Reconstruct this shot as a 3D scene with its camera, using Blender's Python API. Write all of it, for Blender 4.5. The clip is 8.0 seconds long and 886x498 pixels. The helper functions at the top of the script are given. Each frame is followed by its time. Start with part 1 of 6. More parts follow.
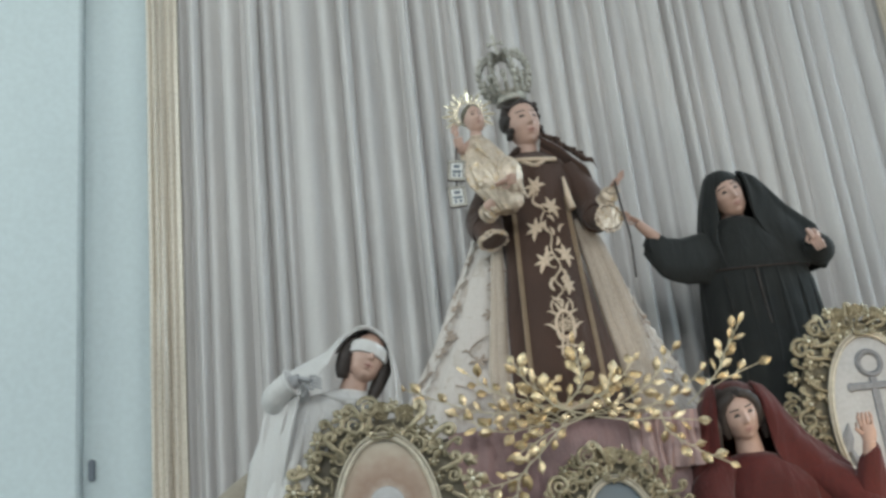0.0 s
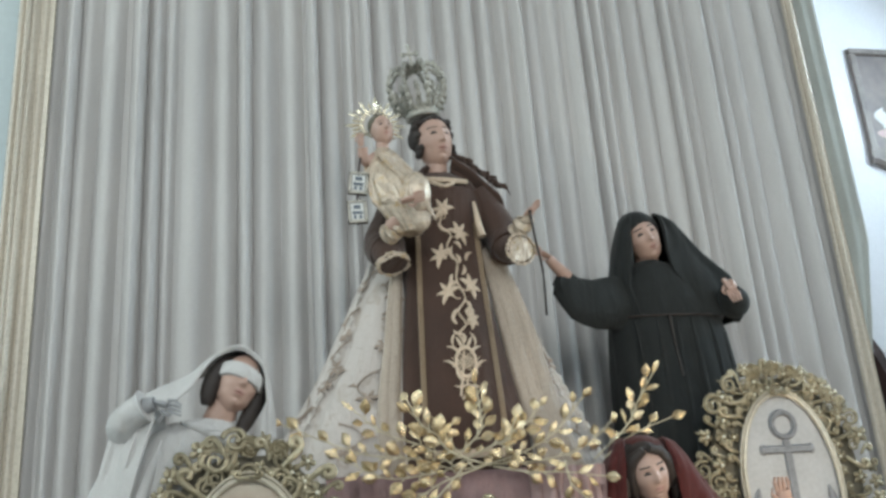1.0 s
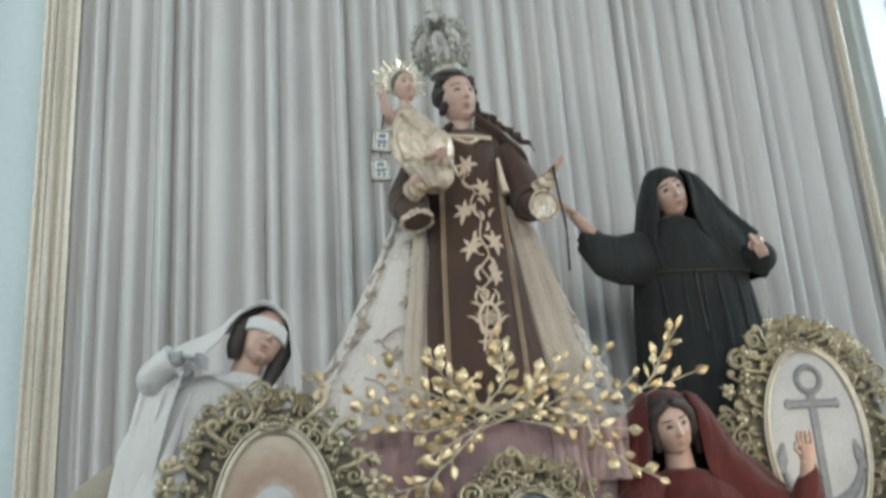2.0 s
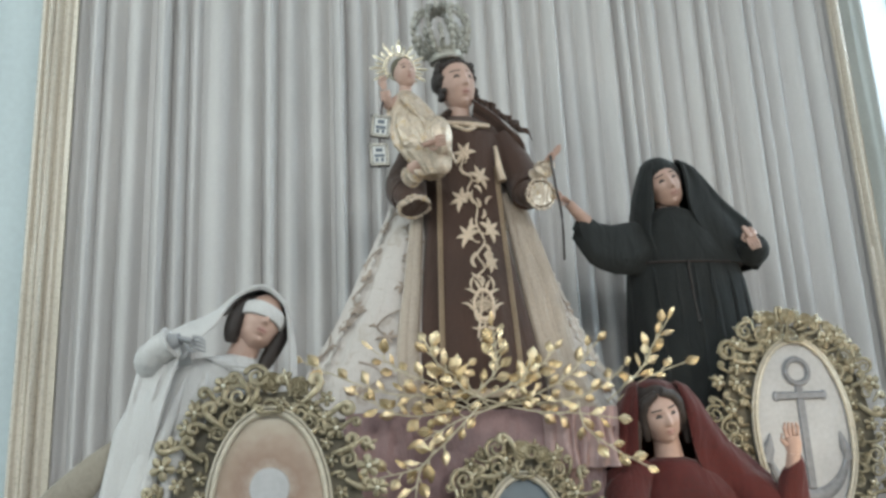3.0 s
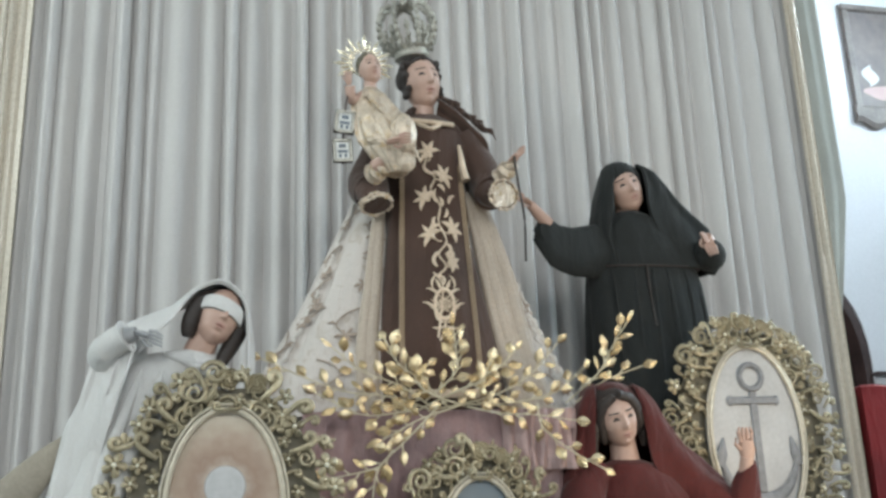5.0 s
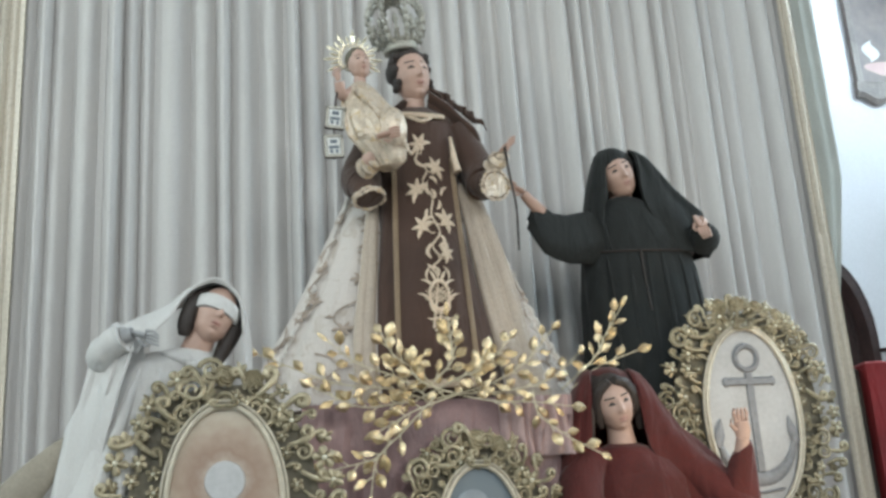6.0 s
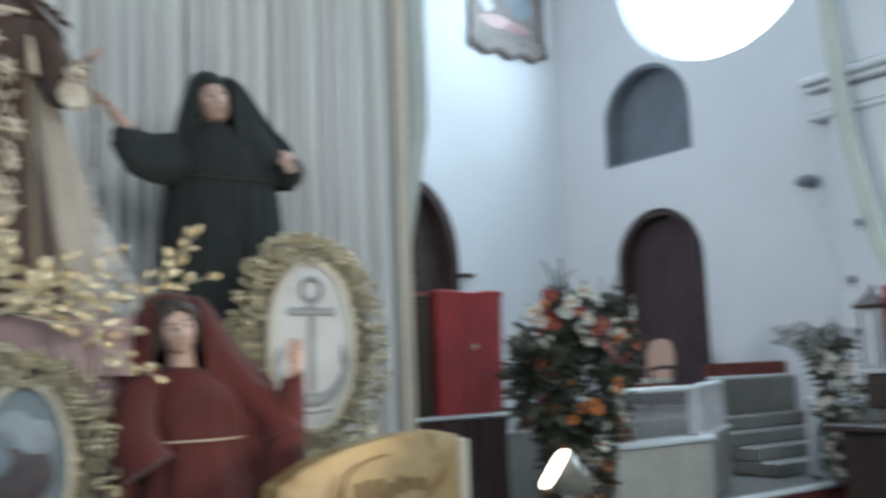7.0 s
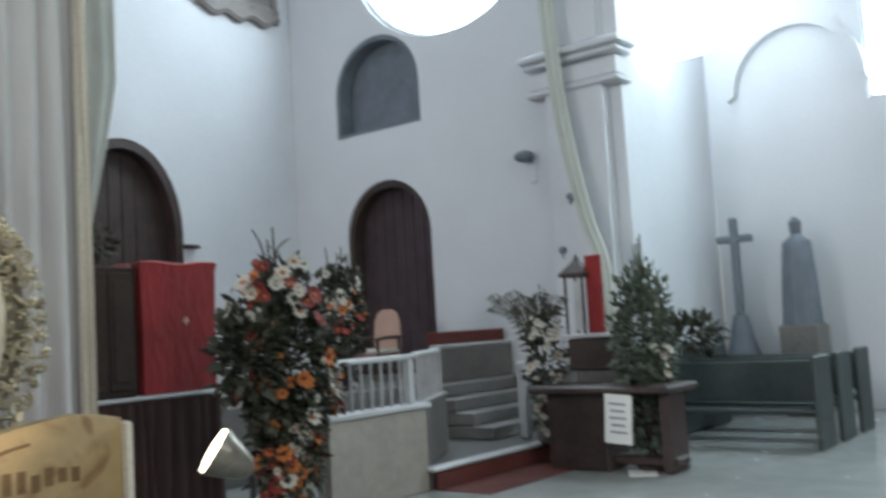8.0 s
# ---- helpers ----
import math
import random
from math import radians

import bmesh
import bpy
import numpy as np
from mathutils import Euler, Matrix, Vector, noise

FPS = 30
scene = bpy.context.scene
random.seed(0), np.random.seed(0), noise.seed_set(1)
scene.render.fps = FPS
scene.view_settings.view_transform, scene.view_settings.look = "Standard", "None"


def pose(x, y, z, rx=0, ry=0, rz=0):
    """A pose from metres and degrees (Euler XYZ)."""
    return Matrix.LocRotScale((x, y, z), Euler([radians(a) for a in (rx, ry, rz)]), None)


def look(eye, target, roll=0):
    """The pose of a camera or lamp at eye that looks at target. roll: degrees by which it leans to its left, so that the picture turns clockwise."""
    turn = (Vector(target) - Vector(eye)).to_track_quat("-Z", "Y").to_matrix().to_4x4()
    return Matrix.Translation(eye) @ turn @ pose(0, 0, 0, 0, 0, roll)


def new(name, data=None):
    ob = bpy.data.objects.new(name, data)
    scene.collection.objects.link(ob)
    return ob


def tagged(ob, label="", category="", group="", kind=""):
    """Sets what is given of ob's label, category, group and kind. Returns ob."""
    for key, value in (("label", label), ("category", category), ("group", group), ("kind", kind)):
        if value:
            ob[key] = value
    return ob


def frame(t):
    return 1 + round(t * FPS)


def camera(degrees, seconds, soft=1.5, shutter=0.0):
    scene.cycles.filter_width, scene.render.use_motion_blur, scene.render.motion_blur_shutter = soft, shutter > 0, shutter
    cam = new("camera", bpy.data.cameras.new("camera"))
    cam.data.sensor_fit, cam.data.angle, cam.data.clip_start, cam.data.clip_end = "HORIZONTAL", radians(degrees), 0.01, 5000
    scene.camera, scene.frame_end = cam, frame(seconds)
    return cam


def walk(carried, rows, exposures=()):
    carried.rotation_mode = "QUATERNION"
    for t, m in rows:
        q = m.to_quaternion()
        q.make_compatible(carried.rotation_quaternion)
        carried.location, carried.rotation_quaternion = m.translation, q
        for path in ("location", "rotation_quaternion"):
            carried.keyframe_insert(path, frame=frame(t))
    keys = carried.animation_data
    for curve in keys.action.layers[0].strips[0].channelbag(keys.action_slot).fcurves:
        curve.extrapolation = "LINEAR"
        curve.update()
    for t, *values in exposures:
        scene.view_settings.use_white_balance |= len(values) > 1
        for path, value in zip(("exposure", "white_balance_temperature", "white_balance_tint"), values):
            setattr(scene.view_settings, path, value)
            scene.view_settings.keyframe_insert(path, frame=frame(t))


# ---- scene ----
cam = camera(51.0, 8.0, soft=2.9, shutter=0.6)
PATH = [
    (0, 0.000, 0.000, 1.550, 106.773, 6.024, -2.962),
    (0.5, 0.055, 0.248, 1.590, 106.519, 6.160, -5.324),
    (1, 0.007, 0.479, 1.579, 109.131, 3.972, -10.859),
    (1.5, 0.071, 0.480, 1.580, 109.529, 4.550, -10.550),
    (2, 0.051, 0.450, 1.554, 106.794, 3.635, -8.705),
    (2.2, 0.032, 0.442, 1.566, 105.779, 3.003, -9.538),
    (3.3, 0.029, 0.402, 1.581, 105.108, 2.398, -9.578),
    (3.5, 0.027, 0.397, 1.579, 104.542, 2.057, -10.202),
    (4, 0.024, 0.419, 1.556, 104.613, 1.436, -10.813),
    (4.5, 0.020, 0.420, 1.592, 104.272, 1.036, -11.298),
    (4.7, -0.008, 0.445, 1.591, 105.380, 1.149, -12.409),
    (6, 0.045, 0.391, 1.588, 104.559, 3.571, -11.820),
    (6.3, 0.086, 0.319, 1.638, 104.268, 3.264, -14.399),
    (6.5, 0.075, 0.217, 1.755, 100.533, 2.994, -19.737),
    (6.6, 0.036, 0.145, 1.735, 99.560, 2.434, -22.433),
    (6.8, 0.058, 0.074, 1.720, 97.992, 1.803, -28.737),
    (7, 0.174, 0.163, 1.685, 97.317, 1.991, -35.511),
    (7.2, 0.275, 0.180, 1.687, 96.881, 1.649, -39.239),
    (7.5, 0.429, 0.150, 1.667, 96.441, 1.451, -44.516),
    (7.6, 0.474, 0.160, 1.652, 96.397, 1.482, -46.350),
    (8, 0.566, 0.117, 1.671, 94.885, 3.411, -50.919),
]
EXPOSURES = [(0.0, -0.14, 6450, 10), (1.5, -0.06, 6400, 9), (3.3, 0.03, 6450, 10), (6.2, 0.09, 6400, 9), (6.6, 0.10, 6250, 8), (7.0, -0.05, 6000, 7), (7.5, -0.18, 6000, 7), (8.0, -0.33, 6450, 10)]
walk(cam, [(t, pose(*p)) for t, *p in PATH], EXPOSURES)

# ---- light ----
world = bpy.data.worlds.new("sky")
scene.world = world
world.use_nodes = True
sky = world.node_tree.nodes.new("ShaderNodeTexSky")
sky.sky_type, sky.sun_disc = "NISHITA", False
sky.sun_elevation, sky.sun_rotation = radians(50), radians(100)
world.node_tree.nodes["Background"].inputs["Strength"].default_value = 0.15
world.node_tree.links.new(sky.outputs[0], world.node_tree.nodes["Background"].inputs["Color"])


def window_light(name, eye, target, w, h, watts, colour=(0.9, 0.96, 1.0)):
    """An area lamp for daylight at a window opening, seen or added."""
    data = bpy.data.lights.new(name, "AREA")
    data.shape, data.size, data.size_y, data.energy, data.color = "RECTANGLE", w, h, watts, colour
    ob = new(name, data)
    ob.matrix_world = look(eye, target)
    return ob


# No window is seen behind or to the left; these four are added fill.
window_light("added_fill_rear", (-3.0, -15.6, 8.0), (1.0, 5.0, 4.5), 4.0, 5.0, 840, (0.97, 1.0, 0.945))
window_light("added_fill_rear", (6.0, -15.6, 8.0), (1.5, 5.0, 4.5), 4.0, 5.0, 840, (0.97, 1.0, 0.945))
window_light("added_fill_side", (-10.6, 2.0, 7.5), (3.0, 4.0, 3.0), 3.0, 4.0, 400, (0.90, 1.0, 0.95))
window_light("added_fill_side", (-10.6, -6.0, 7.5), (3.0, 3.0, 3.0), 3.0, 4.0, 320, (0.90, 1.0, 0.95))
# Added to brighten the east wall; no such window is in view.
window_light("added_fill_sanctuary", (-10.6, 10.2, 7.0), (13.0, 10.0, 4.5), 2.6, 4.0, 1020, (1.0, 0.955, 0.93))
window_light("daylight_round_window", (13.7, 9.75, 9.3), (4.0, 7.5, 4.5), 4.2, 4.2, 600, (0.72, 0.92, 1.0))
window_light("daylight_transept", (16.9, 2.6, 6.7), (9.0, 3.2, 3.0), 2.6, 3.6, 900, (0.70, 0.93, 1.0))
flood = bpy.data.lights.new("floodlight_beam", "SPOT")
flood.energy, flood.color, flood.spot_size, flood.spot_blend, flood.shadow_soft_size = 36, (1.0, 0.82, 0.58), radians(110), 0.6, 0.08
new("floodlight_beam", flood).matrix_world = look((2.66, 3.02, 1.32), (1.9, 3.6, 1.9))


# ---- materials ----
def make(name, base, rough=0.6, metal=0.0, vary=0.12, grain=40.0, bump=0.15, tint=None, stain=2.5, sheen=0.0, spots=None, wrinkle=0.0):
    """A surface with grain and stains: two scales of noise move the colour, a third gives relief."""
    m = bpy.data.materials.new(name)
    m.use_nodes = True
    n, l = m.node_tree.nodes, m.node_tree.links
    bsdf = n["Principled BSDF"]
    co = n.new("ShaderNodeTexCoord")
    big, fine = n.new("ShaderNodeTexNoise"), n.new("ShaderNodeTexNoise")
    big.inputs["Scale"].default_value, fine.inputs["Scale"].default_value = stain, grain
    big.inputs["Detail"].default_value, fine.inputs["Detail"].default_value = 4, 5
    for t in (big, fine):
        l.new(co.outputs["Object"], t.inputs["Vector"])
    add = n.new("ShaderNodeMath")
    add.operation = "MULTIPLY_ADD"
    add.inputs[1].default_value = 0.55
    l.new(big.outputs["Fac"], add.inputs[0])
    half = n.new("ShaderNodeMath")
    half.operation = "MULTIPLY"
    half.inputs[1].default_value = 0.45
    l.new(fine.outputs["Fac"], half.inputs[0])
    l.new(half.outputs[0], add.inputs[2])
    ramp = n.new("ShaderNodeValToRGB")
    low = tuple(c * (1 - 2.2 * vary) for c in base) if tint is None else tint
    high = tuple(min(1.0, c * (1 + 1.2 * vary)) for c in base)
    ramp.color_ramp.elements[0].position, ramp.color_ramp.elements[0].color = 0.3, (*low, 1)
    ramp.color_ramp.elements[1].position, ramp.color_ramp.elements[1].color = 0.7, (*high, 1)
    l.new(add.outputs[0], ramp.inputs[0])
    last = ramp.outputs[0]
    if spots:
        colour, scale, edge = spots
        vor = n.new("ShaderNodeTexNoise")
        vor.inputs["Scale"].default_value, vor.inputs["Detail"].default_value, vor.inputs["Distortion"].default_value = scale, 2, 1.2
        l.new(co.outputs["Object"], vor.inputs["Vector"])
        step = n.new("ShaderNodeValToRGB")
        step.color_ramp.elements[0].position, step.color_ramp.elements[1].position = edge, edge + 0.12
        l.new(vor.outputs["Fac"], step.inputs[0])
        mix = n.new("ShaderNodeMixRGB")
        mix.inputs[2].default_value = (*colour, 1)
        l.new(step.outputs[0], mix.inputs[0])
        l.new(last, mix.inputs[1])
        last = mix.outputs[0]
    l.new(last, bsdf.inputs["Base Color"])
    bsdf.inputs["Metallic"].default_value = metal
    spread = n.new("ShaderNodeMapRange")
    spread.inputs["To Min"].default_value, spread.inputs["To Max"].default_value = max(0.03, rough - 0.1), min(1, rough + 0.12)
    l.new(fine.outputs["Fac"], spread.inputs["Value"])
    l.new(spread.outputs[0], bsdf.inputs["Roughness"])
    if sheen:
        bsdf.inputs["Sheen Weight"].default_value = sheen
    if bump:
        b = n.new("ShaderNodeBump")
        b.inputs["Strength"].default_value, b.inputs["Distance"].default_value = bump, 0.01
        l.new(fine.outputs["Fac"], b.inputs["Height"])
        l.new(b.outputs[0], bsdf.inputs["Normal"])
    if wrinkle:
        crease = n.new("ShaderNodeTexNoise")
        crease.inputs["Scale"].default_value, crease.inputs["Detail"].default_value, crease.inputs["Distortion"].default_value = 9.0, 3, 0.8
        squeeze = n.new("ShaderNodeMapping")
        squeeze.inputs["Scale"].default_value = (1.0, 1.0, 0.35)
        l.new(co.outputs["Object"], squeeze.inputs["Vector"])
        l.new(squeeze.outputs[0], crease.inputs["Vector"])
        w = n.new("ShaderNodeBump")
        w.inputs["Strength"].default_value, w.inputs["Distance"].default_value = wrinkle, 0.06
        l.new(crease.outputs["Fac"], w.inputs["Height"])
        if bump:
            l.new(b.outputs[0], w.inputs["Normal"])
        l.new(w.outputs[0], bsdf.inputs["Normal"])
    return m


def glow(name, colour, strength):
    m = bpy.data.materials.new(name)
    m.use_nodes = True
    bsdf = m.node_tree.nodes["Principled BSDF"]
    bsdf.inputs["Base Color"].default_value = (*colour, 1)
    bsdf.inputs["Emission Color"].default_value = (*colour, 1)
    bsdf.inputs["Emission Strength"].default_value = strength
    return m


def differ(m, low, high):
    """Each object with this surface takes a tone of its own between two colours."""
    n, l = m.node_tree.nodes, m.node_tree.links
    info, ramp, mix = n.new("ShaderNodeObjectInfo"), n.new("ShaderNodeValToRGB"), n.new("ShaderNodeMixRGB")
    ramp.color_ramp.elements[0].color, ramp.color_ramp.elements[1].color = (*low, 1), (*high, 1)
    l.new(info.outputs["Random"], ramp.inputs[0])
    base_in = n["Principled BSDF"].inputs["Base Color"]
    mix.inputs[0].default_value = 0.65
    l.new(base_in.links[0].from_socket, mix.inputs[1])
    l.new(ramp.outputs[0], mix.inputs[2])
    l.new(mix.outputs[0], base_in)


CURTAIN = make("pleated curtain fabric", (0.50, 0.48, 0.47), 0.55, vary=0.06, grain=120, bump=0.08, stain=0.8, sheen=0.2)
SATIN = make("cream gold satin", (0.59, 0.53, 0.445), 0.28, vary=0.06, grain=60, bump=0.05)
OLIVE = make("sheer olive drape", (0.40, 0.415, 0.385), 0.8, vary=0.08, grain=90)
PALEGAUZE = make("pale green gauze", (0.46, 0.49, 0.45), 0.85, vary=0.06, grain=90)
PLASTER = make("white painted plaster", (0.60, 0.62, 0.655), 0.8, vary=0.05, grain=25, bump=0.12, stain=0.5)
PIERPAINT = make("pale blue wall paint", (0.56, 0.64, 0.66), 0.7, vary=0.05, grain=25, bump=0.1, stain=0.5)
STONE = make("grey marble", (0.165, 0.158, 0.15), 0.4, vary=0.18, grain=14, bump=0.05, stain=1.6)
DARKSTONE = make("dark worn floor stone", (0.115, 0.11, 0.108), 0.45, vary=0.22, grain=9, bump=0.06, stain=1.3)
FLOORING = make("polished pale floor", (0.32, 0.33, 0.32), 0.22, vary=0.05, grain=3, bump=0.02, stain=0.4)
BROWN = make("brown velvet", (0.063, 0.031, 0.021), 0.85, vary=0.2, grain=150, bump=0.2, sheen=0.2, wrinkle=0.3)
BLACK = make("black habit cloth", (0.013, 0.015, 0.015), 0.9, vary=0.2, grain=120, sheen=0.05, wrinkle=0.3)
WHITE = make("white cotton cloth", (0.56, 0.545, 0.535), 0.8, vary=0.05, grain=140, bump=0.1, wrinkle=0.45)
RED = make("crimson velvet", (0.080, 0.009, 0.007), 0.85, vary=0.25, grain=120, sheen=0.12, wrinkle=0.35)
SKIN = make("painted carved face", (0.48, 0.315, 0.255), 0.45, vary=0.08, grain=30, bump=0.03)
HAIR = make("dark painted hair", (0.035, 0.025, 0.022), 0.6, vary=0.3, grain=60, bump=0.4)
GOLD = make("gold leaf", (0.82, 0.60, 0.33), 0.25, 0.82, vary=0.25, grain=45, bump=0.25)
differ(GOLD, (0.48, 0.34, 0.178), (0.96, 0.80, 0.565))
PALEGOLD = make("pale bright gilding", (0.88, 0.78, 0.60), 0.24, 0.75, vary=0.12, grain=60, bump=0.2)
LIP = make("painted rose lips", (0.42, 0.235, 0.20), 0.4, vary=0.1)
THREAD = make("pale gold embroidery", (0.66, 0.52, 0.39), 0.42, 0.35, vary=0.22, grain=160, bump=0.5)
OLDGOLD = make("old carved gilding", (0.44, 0.375, 0.248), 0.24, 0.6, vary=0.3, grain=30, bump=0.3, stain=9)
differ(OLDGOLD, (0.175, 0.147, 0.095), (0.475, 0.408, 0.285))
DARKGILT = make("dark gilt, also carving gap shade", (0.13, 0.112, 0.078), 0.6, 0.2, vary=0.3, grain=30, bump=0.3)
PEARL = make("pearl bead", (0.72, 0.68, 0.55), 0.25, vary=0.05, bump=0.0)
SILVER = make("tarnished silver", (0.46, 0.44, 0.39), 0.5, 0.6, vary=0.3, grain=60, bump=0.3)
LACE = make("pale embroidered brocade", (0.56, 0.505, 0.47), 0.6, vary=0.06, grain=110, bump=0.2, spots=((0.45, 0.385, 0.335), 12.0, 0.55), wrinkle=0.35)
TANCLOTH = make("tan cotton cloth", (0.29, 0.255, 0.205), 0.7, vary=0.12, grain=90, wrinkle=0.4)
LACEWHITE = make("white lace trim", (0.64, 0.60, 0.56), 0.7, vary=0.12, grain=140, bump=0.4)
STITCH = make("faded rose brown stitching", (0.40, 0.32, 0.265), 0.6, vary=0.2, grain=120)
BRAID = make("dull gold braid", (0.30, 0.215, 0.14), 0.5, 0.3, vary=0.2, grain=120)
RIMGOLD = make("worn champagne gilding", (0.56, 0.50, 0.40), 0.4, 0.25, vary=0.15, grain=40, bump=0.1)
CREAM = make("tan satin lining", (0.43, 0.35, 0.28), 0.42, vary=0.1, grain=80, wrinkle=0.3)
GILTCLOTH = make("ivory and gold brocade", (0.64, 0.53, 0.42), 0.30, 0.2, vary=0.16, grain=70, bump=0.3, spots=((0.50, 0.36, 0.21), 22, 0.56), wrinkle=1.3)
MAUVE = make("mauve satin cloth", (0.27, 0.165, 0.165), 0.5, vary=0.1, grain=70, wrinkle=0.4)
PINK = make("dusty pink satin", (0.42, 0.29, 0.28), 0.45, vary=0.1, grain=70, wrinkle=0.3)
PANELW = make("ivory painted panel", (0.48, 0.475, 0.48), 0.5, vary=0.08, grain=50, stain=5)
CANVAS = make("dim old canvas", (0.075, 0.068, 0.07), 0.5, vary=0.3, grain=7, stain=2.2, tint=(0.17, 0.14, 0.13))
OLDFRAME = make("grey brown picture frame", (0.17, 0.15, 0.14), 0.5, vary=0.25, grain=20)
ANCHORP = make("slate grey anchor paint", (0.25, 0.25, 0.265), 0.5, vary=0.2, grain=40)
GREYP = make("grey anchor paint", (0.33, 0.33, 0.34), 0.5, vary=0.12, grain=40)
BLUEP = make("blue oil painting", (0.085, 0.11, 0.135), 0.5, vary=0.3, grain=9, stain=7, tint=(0.16, 0.185, 0.20))
DARKWOOD = make("dark stained wood", (0.045, 0.027, 0.025), 0.5, vary=0.3, grain=20, bump=0.2)
SHADEDWOOD = make("near black wood, curtain shade put in", (0.030, 0.017, 0.012), 0.92, vary=0.3, grain=20, bump=0.2)
MAROON = make("maroon boarded door", (0.045, 0.026, 0.032), 0.6, vary=0.25, grain=18)
NICHE = make("blue grey, also recess shade and haze", (0.15, 0.175, 0.21), 0.6, vary=0.12, grain=6)
REDCLOTH = make("bright red cloth", (0.23, 0.010, 0.012), 0.75, vary=0.15, grain=90, sheen=0.06, wrinkle=0.4)
DEEPRED = make("deep red table cloth", (0.030, 0.009, 0.007), 0.85, vary=0.2, grain=60)
CARPET = make("red carpet", (0.13, 0.032, 0.026), 0.95, vary=0.25, grain=150, bump=0.4, stain=1.5)
BOXPAINT = make("cream gilded board", (0.31, 0.215, 0.10), 0.55, vary=0.15, grain=14, bump=0.1, spots=((0.19, 0.105, 0.04), 4.0, 0.54))
INK = make("brown ink lettering", (0.14, 0.08, 0.03), 0.7, vary=0.2)
LEAF = make("green foliage", (0.038, 0.040, 0.023), 0.6, vary=0.4, grain=12)
PALELEAF = make("grey green foliage", (0.085, 0.105, 0.075), 0.6, vary=0.3, grain=12)
PETALW = make("white petals", (0.50, 0.48, 0.42), 0.6, vary=0.1)
PETALO = make("orange petals", (0.46, 0.14, 0.025), 0.6, vary=0.25)
PETALR = make("red petals", (0.20, 0.022, 0.02), 0.6, vary=0.25)
METAL = make("black lamp metal", (0.03, 0.03, 0.03), 0.4, 0.5, vary=0.2)
LAMPSHELL = make("dull steel shell", (0.20, 0.18, 0.15), 0.35, 0.6, vary=0.2)
WHITEMETAL = make("white painted rail", (0.47, 0.48, 0.49), 0.45, vary=0.08, grain=40)
PAPER = make("white paper", (0.72, 0.72, 0.70), 0.8, vary=0.04)
STEM = make("champagne wire stem", (0.62, 0.55, 0.40), 0.4, 0.3, vary=0.1)
LAMPGLOW = glow("lit lamp glass", (1.0, 0.88, 0.68), 12.0)
SKYGLOW = glow("bright sky", (0.85, 0.95, 1.0), 9.0)
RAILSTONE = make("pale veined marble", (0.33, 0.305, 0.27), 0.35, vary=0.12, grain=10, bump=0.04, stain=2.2)


